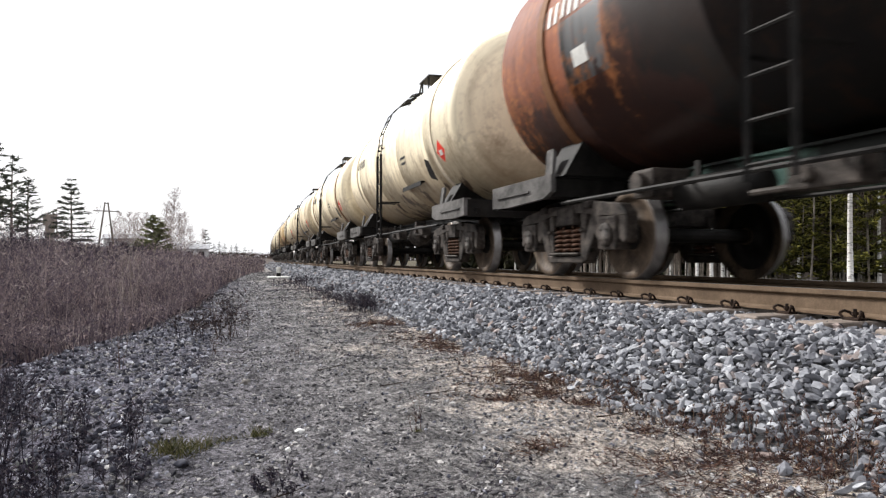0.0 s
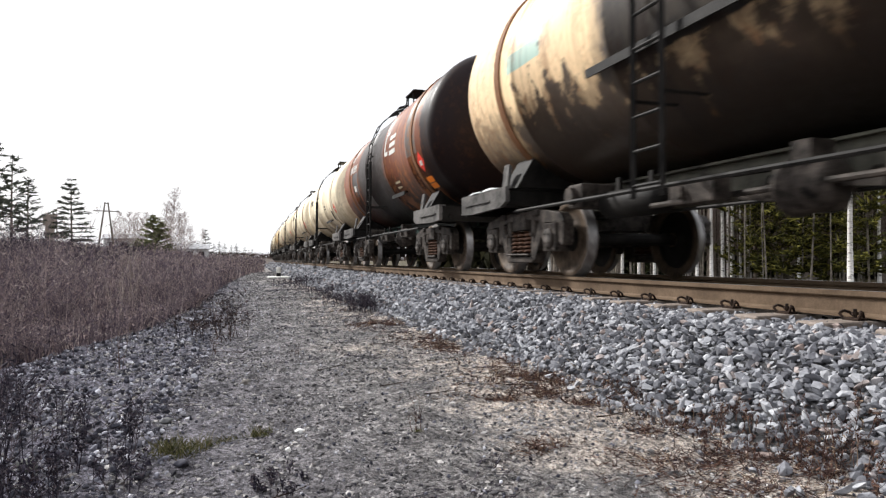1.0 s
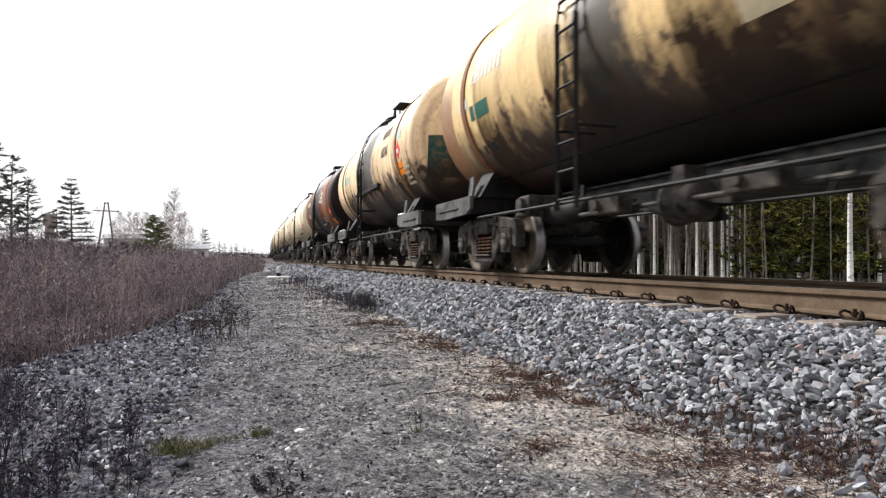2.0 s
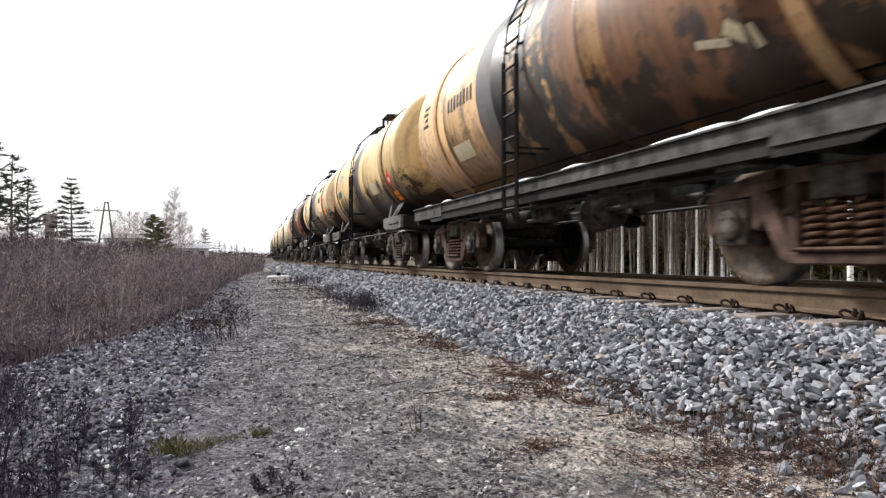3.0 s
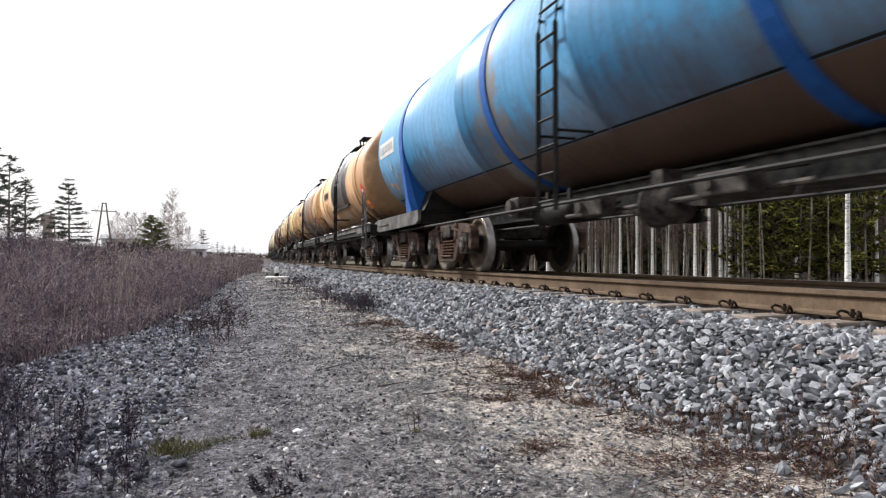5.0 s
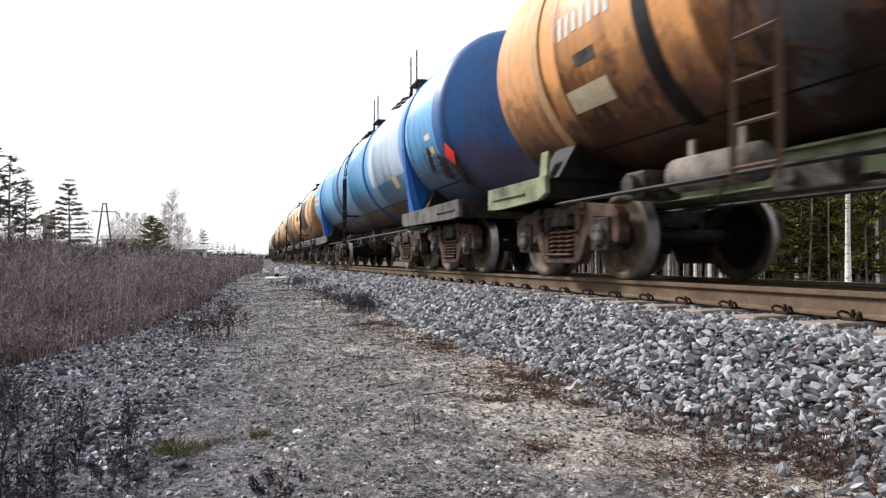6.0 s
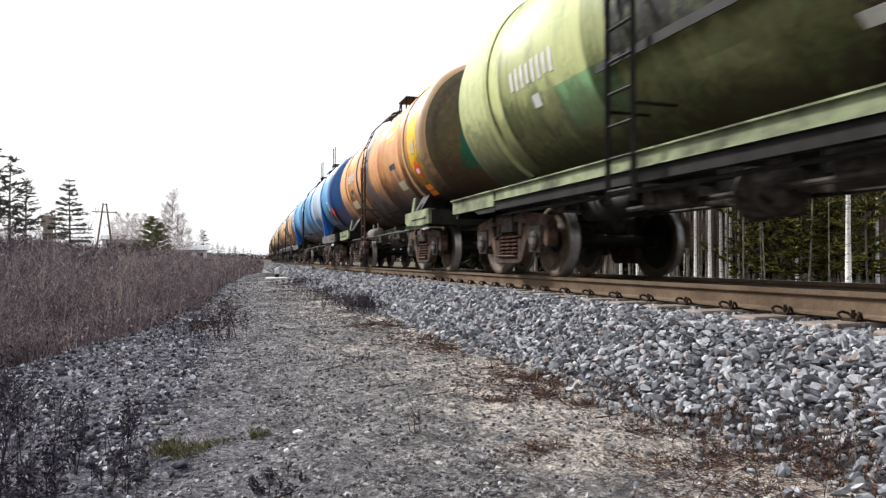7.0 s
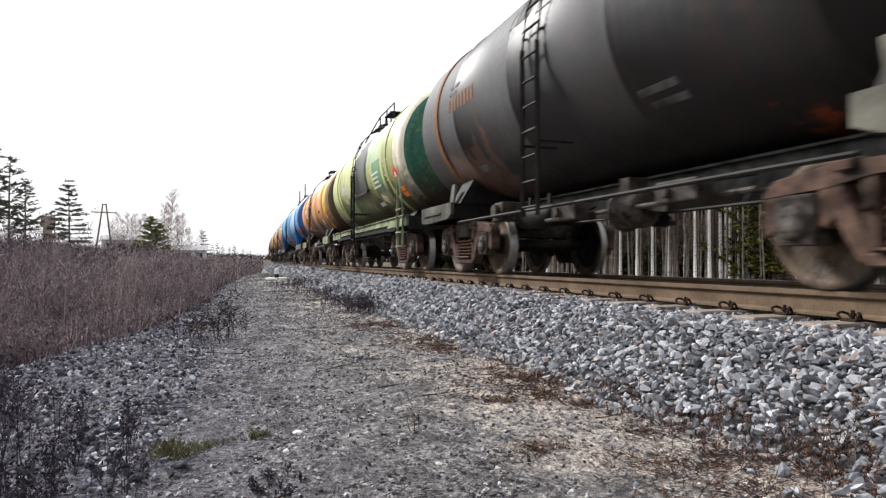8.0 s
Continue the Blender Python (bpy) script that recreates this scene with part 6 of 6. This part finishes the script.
def conifer_crown(h, low, reach, tufts, mat, droop=0.25, whorl=0.42, tuft=0.16, sparse=0.0, loose=False):
    """Whorls of boughs, each with many short needle sprays."""
    parts = []
    z = low
    while z < h * 0.985:
        f = (z - low) / (h - low)
        n = int(rng.integers(1, 4)) if loose else int(rng.integers(5, 8))
        for k in range(n):
            if rng.random() < sparse:
                continue
            w = rng.random() * 6.283
            ln = reach * (1 - f) ** 0.8 * (0.65 + 0.5 * rng.random()) + 0.12
            d = np.array([math.cos(w), math.sin(w), -droop * (1 - f) + 0.35 * f + (rng.normal(0, 0.3) if loose else 0)])
            if loose:
                ln *= 0.45 + 0.9 * rng.random()
            a = np.array([0, 0, z + 0.12 * rng.random()])
            parts.append(blades(a[None], (a + d * ln)[None], 0.05))
            m = max(4, int(tufts * ln / reach))
            t = 0.15 + 0.85 * rng.random((m, 1)) ** 0.8
            c = a + d * ln * t + rng.normal(0, 0.05, (m, 3))
            e = c + (d * 0.6 + rng.normal(0, 0.7, (m, 3)) * [1, 1, 0.45]) * tuft * (1.2 - 0.4 * t)
            parts.append(blades(c, e, tuft * 0.42))
        z += whorl * (0.75 + 0.5 * rng.random())
    return bulk("crown", *join(parts), mat)


def bare_crown(h, low, reach, n, mat, wide=0.02):
    """Rising leafless limbs with fine twigs."""
    z = low + (h - low) * rng.random(n) ** 0.8
    a = np.stack([np.zeros(n), np.zeros(n), z], -1)
    w = rng.random(n) * 6.283
    ln = reach * (0.5 + 0.5 * rng.random(n)) * (1.1 - 0.8 * (z - low) / (h - low))
    d = np.stack([np.cos(w), np.sin(w), 0.7 + 0.6 * rng.random(n)], -1)
    b = a + d * ln[:, None]
    parts = [blades(a, b, wide * 2)]
    for k in range(9):
        f = 0.3 + 0.7 * rng.random((n, 1))
        c = a + (b - a) * f
        e = c + (d * 0.5 + rng.normal(0, 0.6, (n, 3))) * (ln * 0.38)[:, None]
        parts.append(blades(c, e, wide))
        g = c + (e - c) * 0.6
        parts.append(blades(g, g + rng.normal(0, 0.25, (n, 3)) + [0, 0, 0.1], wide * 0.7))
    return bulk("crown", *join(parts), mat)


def tree(name, label, trunk, crown, at, group):
    root = new(name)
    root.matrix_basis = at
    tagged(root, label, "tree", group)
    hang("trunk", trunk, root)
    if crown:
        hang("crown", crown, root)
    return root


def ground_at(x, y):
    return level(x - line_x(min(y, 400)), y)


# forest beyond the track
BIRCHES = [trunk_mesh(13 + k, 0.062 + 0.012 * k, M_BIRCH, 0.012 * (k - 1), k)[0] for k in range(4)]
GREYS = [trunk_mesh(11 + k, 0.085 + 0.02 * k, M_BARK, 0.015 * (k - 1), k + 5)[0] for k in range(4)]
B_CROWNS = [bare_crown(14, 5, 2.2, 45, M_TWIGS) for k in range(2)]
SAPLING_CROWNS = [bare_crown(7, 0.8, 1.2, 26, M_TWIGS, 0.014) for k in range(2)]
THIN = [trunk_mesh(9, 0.022 + 0.008 * k, M_PALEBARK, 0.02 * (k - 1), k + 3)[0] for k in range(4)]
SAPLINGS = [trunk_mesh(7, 0.035, M_PALEBARK, 0.04 * (k - 1), k)[0] for k in range(3)]
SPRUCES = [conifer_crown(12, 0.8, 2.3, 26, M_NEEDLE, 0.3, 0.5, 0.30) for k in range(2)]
PINES_Y = [conifer_crown(5.5, 0.4, 1.7, 30, M_NEEDLE_LIGHT, -0.2, 0.15, 0.26, 0.0, True) for k in range(3)]


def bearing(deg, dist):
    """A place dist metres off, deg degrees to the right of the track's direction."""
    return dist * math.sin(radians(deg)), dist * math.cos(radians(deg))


WOOD = "trees of the wood beyond the track"
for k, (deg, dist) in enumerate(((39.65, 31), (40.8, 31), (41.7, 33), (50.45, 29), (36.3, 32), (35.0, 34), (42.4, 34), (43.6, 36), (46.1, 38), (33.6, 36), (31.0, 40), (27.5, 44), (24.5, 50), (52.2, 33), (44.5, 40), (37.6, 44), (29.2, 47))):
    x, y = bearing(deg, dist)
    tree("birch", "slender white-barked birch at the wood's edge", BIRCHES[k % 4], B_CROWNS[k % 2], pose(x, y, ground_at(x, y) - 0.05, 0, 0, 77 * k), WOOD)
prs = np.random.default_rng(3)
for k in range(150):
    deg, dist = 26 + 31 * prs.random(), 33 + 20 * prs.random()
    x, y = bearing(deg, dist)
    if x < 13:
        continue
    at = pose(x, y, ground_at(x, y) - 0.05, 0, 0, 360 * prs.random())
    if k % 10 == 0:
        tree("birch", "slender white-barked birch among other trees", BIRCHES[k % 4], B_CROWNS[k % 2], at, WOOD)
    elif k % 5 in (1, 2):
        tree("aspen", "bare grey-barked tree in the wood", GREYS[k % 4], B_CROWNS[k % 2], at, WOOD)
    else:
        tree("sapling", "thin bare sapling in the wood", SAPLINGS[k % 3], SAPLING_CROWNS[k % 2], at, WOOD)
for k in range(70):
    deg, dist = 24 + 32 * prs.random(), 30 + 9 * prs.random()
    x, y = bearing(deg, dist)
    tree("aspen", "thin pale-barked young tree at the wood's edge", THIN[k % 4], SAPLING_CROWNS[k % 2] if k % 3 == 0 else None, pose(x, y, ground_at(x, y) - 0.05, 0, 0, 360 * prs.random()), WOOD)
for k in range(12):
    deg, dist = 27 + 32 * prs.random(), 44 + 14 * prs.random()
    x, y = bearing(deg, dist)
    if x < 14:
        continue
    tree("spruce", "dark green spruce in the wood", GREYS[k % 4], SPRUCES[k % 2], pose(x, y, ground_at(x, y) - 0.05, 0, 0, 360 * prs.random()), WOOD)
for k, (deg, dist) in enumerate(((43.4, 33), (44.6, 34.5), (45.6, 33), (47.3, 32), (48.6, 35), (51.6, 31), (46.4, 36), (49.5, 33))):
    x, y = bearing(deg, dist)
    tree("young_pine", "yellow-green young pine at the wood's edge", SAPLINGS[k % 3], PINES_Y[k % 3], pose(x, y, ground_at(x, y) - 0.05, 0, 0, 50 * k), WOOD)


def far_wood(name, x0, y0, x1, y1, deep, h, n, mat, label):
    t = rng.random(n)
    off = deep * rng.random(n)
    dx, dy = x1 - x0, y1 - y0
    ln = math.hypot(dx, dy)
    x = x0 + dx * t + dy / ln * off
    y = y0 + dy * t - dx / ln * off
    top = h * (0.75 + 0.25 * np.array([noise2(a, 0, 0.35, 3) + 0.6 * noise2(a, 1, 1.1, 8) for a in t * ln]))
    z = top * rng.random(n) ** 0.8
    c = np.stack([x, y, z], -1)
    d = rng.normal(0, 0.45, (n, 3))
    d[:, 2] -= 0.3
    v, f = blades(c, c + d * 1.2, 0.9 * (1.1 - z / (h * 1.3)))
    tagged(new(name, bulk(name, v, f, mat)), label, "woods", kind="stuff")


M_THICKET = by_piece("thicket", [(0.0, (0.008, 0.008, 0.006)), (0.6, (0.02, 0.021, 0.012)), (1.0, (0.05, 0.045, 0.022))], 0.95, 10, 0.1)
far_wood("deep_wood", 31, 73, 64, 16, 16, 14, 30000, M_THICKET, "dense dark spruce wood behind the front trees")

# ---- the far side of the brush: trees, poles and sheds
FAR = "trees beyond the brush"
# reddish twigs, made paler to paint the distance haze into them
M_TWIGS_HAZED = by_piece("reddish_birch_twigs", [(0.0, (0.16, 0.12, 0.11)), (1.0, (0.36, 0.29, 0.265))], 0.9, 10, 0.1)
# needles greyed and lightened, with distance haze in the colour
M_NEEDLE_HAZED = by_piece("hazed_pine_needles", [(0.0, (0.04, 0.046, 0.038)), (0.6, (0.075, 0.085, 0.066)), (1.0, (0.12, 0.13, 0.09))], 0.9, 10, 0.1)
PINE_T = trunk_mesh(9.5, 0.16, M_BARK, 0.01, 2)[0]
for k, (deg, dist, h) in enumerate(((-15.9, 79, 1.0), (-16.9, 76, 1.08), (-14.9, 82, 0.82), (-17.6, 84, 1.0), (-18.6, 80, 0.9))):
    x, y = bearing(deg, dist)
    crown = conifer_crown(9.7, 1.6, 3.0, 40, M_NEEDLE_HAZED, -0.25, 0.26, 0.36, 0.2, True)
    tree("pine", "dark open-crowned pine behind the brush", PINE_T, crown, pose(x, y, ground_at(x, y) - 0.05, 0, 0, 40 * k) @ Matrix.Diagonal((h, h, h, 1)), FAR)
x, y = bearing(-12.05, 77)
tree("spruce", "dark spruce with level boughs behind the brush", trunk_mesh(7.6, 0.12, M_BARK, 0.0, 1)[0], conifer_crown(8.0, 0.4, 2.5, 40, M_NEEDLE_HAZED, 0.05, 0.50, 0.29, 0.2), pose(x, y, ground_at(x, y) - 0.05), FAR)
x, y = bearing(-13.0, 88)
tree("spruce", "small dark spruce behind the brush", trunk_mesh(5, 0.1, M_BARK, 0.0, 1)[0], conifer_crown(5.2, 0.5, 1.5, 20, M_NEEDLE, 0.05, 0.55, 0.26, 0.1), pose(x, y, ground_at(x, y) - 0.05), FAR)
M_GREEN_FAR = by_piece("yellow_green_needles", [(0.0, (0.06, 0.065, 0.03)), (0.6, (0.13, 0.14, 0.065)), (1.0, (0.26, 0.26, 0.13))], 0.9, 10, 0.1)
GREEN_BUSH = conifer_crown(5.6, 0.2, 2.4, 60, M_GREEN_FAR, -0.35, 0.3, 0.34)
x, y = bearing(-6.15, 113)
tree("green_pine", "rounded yellow-green pine behind the brush", SAPLINGS[0], GREEN_BUSH, pose(x, y, ground_at(x, y) - 0.05) @ Matrix.Diagonal((1.35, 1.35, 1.2, 1)), FAR)
for k, (deg, dist, h) in enumerate(((-4.7, 111, 0.74), (-5.3, 120, 0.6), (-3.9, 125, 0.55), (-7.4, 130, 0.5), (-8.0, 128, 0.5), (-8.7, 134, 0.5), (-4.3, 118, 0.5), (-2.4, 140, 0.42), (-6.8, 126, 0.5), (-7.7, 124, 0.45), (-8.4, 131, 0.42), (-9.1, 136, 0.42), (-5.0, 116, 0.45), (-3.4, 128, 0.4), (-7.1, 121, 0.42))):
    x, y = bearing(deg, dist)
    tree("bare_birch", "bare twiggy birch in the haze behind the brush", BIRCHES[k % 4], bare_crown(15, 1.5, 3.4, 110, M_TWIGS_HAZED, 0.04), pose(x, y, ground_at(x, y) - 0.05, 0, 0, 70 * k) @ Matrix.Diagonal((h, h, h, 1)), FAR)
SMALL_SPRUCE = conifer_crown(6.6, 0.4, 1.7, 18, M_NEEDLE, 0.1, 0.6, 0.3)
SMALL_TRUNK = trunk_mesh(6.4, 0.1, M_BARK, 0.0, 3)[0]
for k, (deg, dist, h) in enumerate(((-2.25, 140, 1.0), (-0.75, 210, 0.8), (-1.15, 220, 0.9), (0.2, 240, 0.9), (-1.6, 190, 0.7), (-2.9, 170, 0.7), (0.9, 330, 0.9), (1.5, 350, 0.7), (-0.2, 300, 0.9))):
    x, y = bearing(deg, dist)
    tree("spruce", "small far dark spruce", SMALL_TRUNK, SMALL_SPRUCE, pose(x, y, ground_at(x, y) - 0.05, 0, 0, 70 * k) @ Matrix.Diagonal((h, h, h, 1)), FAR)
far_wood("far_treeline", *bearing(-4, 420), *bearing(14, 650), 30, 7, 9000, M_TWIGS, "low far line of bare trees on the horizon")


def power_pole(deg, dist):
    x, y = bearing(deg, dist)
    root = new("power_pole")
    root.matrix_basis = pose(x, y, ground_at(x, y) - 0.1, 0, 0, 10)
    tagged(root, "dark wooden A-frame power pole with a crossarm", "power pole")
    for s in (-1, 1):
        bm = bmesh.new()
        rod(bm, (s * 1.25, 0, 0), (s * 0.22, 0, 8.4), 0.16, 8, r2=0.11)
        mesh_ob("pole_leg", bm, M_BARK, root)
    bm = bmesh.new()
    box(bm, -1.9, 1.9, -0.08, 0.08, 6.9, 7.06)
    mesh_ob("crossarm", bm, M_BARK, root)
    bm = bmesh.new()
    box(bm, -0.4, 0.4, -0.08, 0.08, 8.2, 8.36)
    mesh_ob("top_beam", bm, M_BARK, root)
    for q in (-1.7, 0.0, 1.7):
        bm = bmesh.new()
        rod(bm, (q, 0, 7.06), (q, 0, 7.3), 0.06, 8)
        mesh_ob("insulator", bm, M_WHITE, root)


power_pole(-9.65, 119)
M_SHED = plain_paint("weathered_white_wall", (0.62, 0.62, 0.62), 0.8)
M_ROOF = mottled("grey_sheet_roof", (0.22, 0.22, 0.23), (0.42, 0.42, 0.42), 2, 0.6)


def shed(deg, dist, long, deep, high, label, turn=0.0):
    x, y = bearing(deg, dist)
    root = new("shed")
    root.matrix_basis = pose(x, y, ground_at(x, y) - 0.1, 0, 0, turn)
    tagged(root, label, "shed", "low sheds beyond the brush")
    bm = bmesh.new()
    box(bm, -long / 2, long / 2, -deep / 2, deep / 2, 0, high)
    mesh_ob("wall", bm, M_SHED, root)
    bm = bmesh.new()
    prism(bm, [(-deep / 2 - 0.4, high), (0, high + 0.9), (deep / 2 + 0.4, high), (deep / 2 + 0.4, high + 0.12), (0, high + 1.05), (-deep / 2 - 0.4, high + 0.12)], -long / 2 - 0.3, long / 2 + 0.3)
    mesh_ob("roof", bm, M_ROOF, root)
    for k in range(3):
        bm = bmesh.new()
        q = (k - 1) * long * 0.3
        box(bm, q - 0.5, q + 0.5, -deep / 2 - 0.03, -deep / 2 + 0.02, high * 0.4, high * 0.8)
        mesh_ob("window", bm, M_BLACK, root)


shed(-8.3, 139, 7, 6, 2.8, "low white shed with a grey roof behind the brush", 5)
shed(-6.9, 142, 6, 5, 2.2, "low white shed with a grey roof behind the brush", 5)
shed(-3.45, 129, 6.4, 5, 1.9, "long low pale shed with a light roof", 3)


def tower(deg, dist):
    x, y = bearing(deg, dist)
    root = new("water_tower")
    root.matrix_basis = pose(x, y, ground_at(x, y) - 0.1)
    tagged(root, "small boxy grey tower on a narrower stem", "tower")
    bm = bmesh.new()
    box(bm, -0.6, 0.6, -0.6, 0.6, 0, 4.2)
    soften(bm, 0.05)
    mesh_ob("stem", bm, M_SLEEPER, root)
    bm = bmesh.new()
    box(bm, -0.85, 0.85, -0.85, 0.85, 4.2, 6.0)
    box(bm, -0.92, 0.92, -0.92, 0.92, 6.0, 6.12)
    mesh_ob("head", bm, M_SLEEPER, root)


tower(-13.45, 128)

# ================= what moves =================
def motions():
    steps = [k * 0.5 for k in range(17)]
    for root, s0 in WAGONS:
        walk(root, [(t, train_pose(s0 + gone(t))) for t in steps])
    spin = [(k / FPS, pose(0, 0, 0, -math.degrees(gone(k / FPS) / AXLE_R) % 360.0)) for k in range(241)]
    walk(WHEELS[0], spin)
    act, slot = WHEELS[0].animation_data.action, WHEELS[0].animation_data.action_slot
    for w in WHEELS[1:]:
        w.rotation_mode = "QUATERNION"
        w.animation_data_create()
        w.animation_data.action = act
        w.animation_data.action_slot = slot


motions()
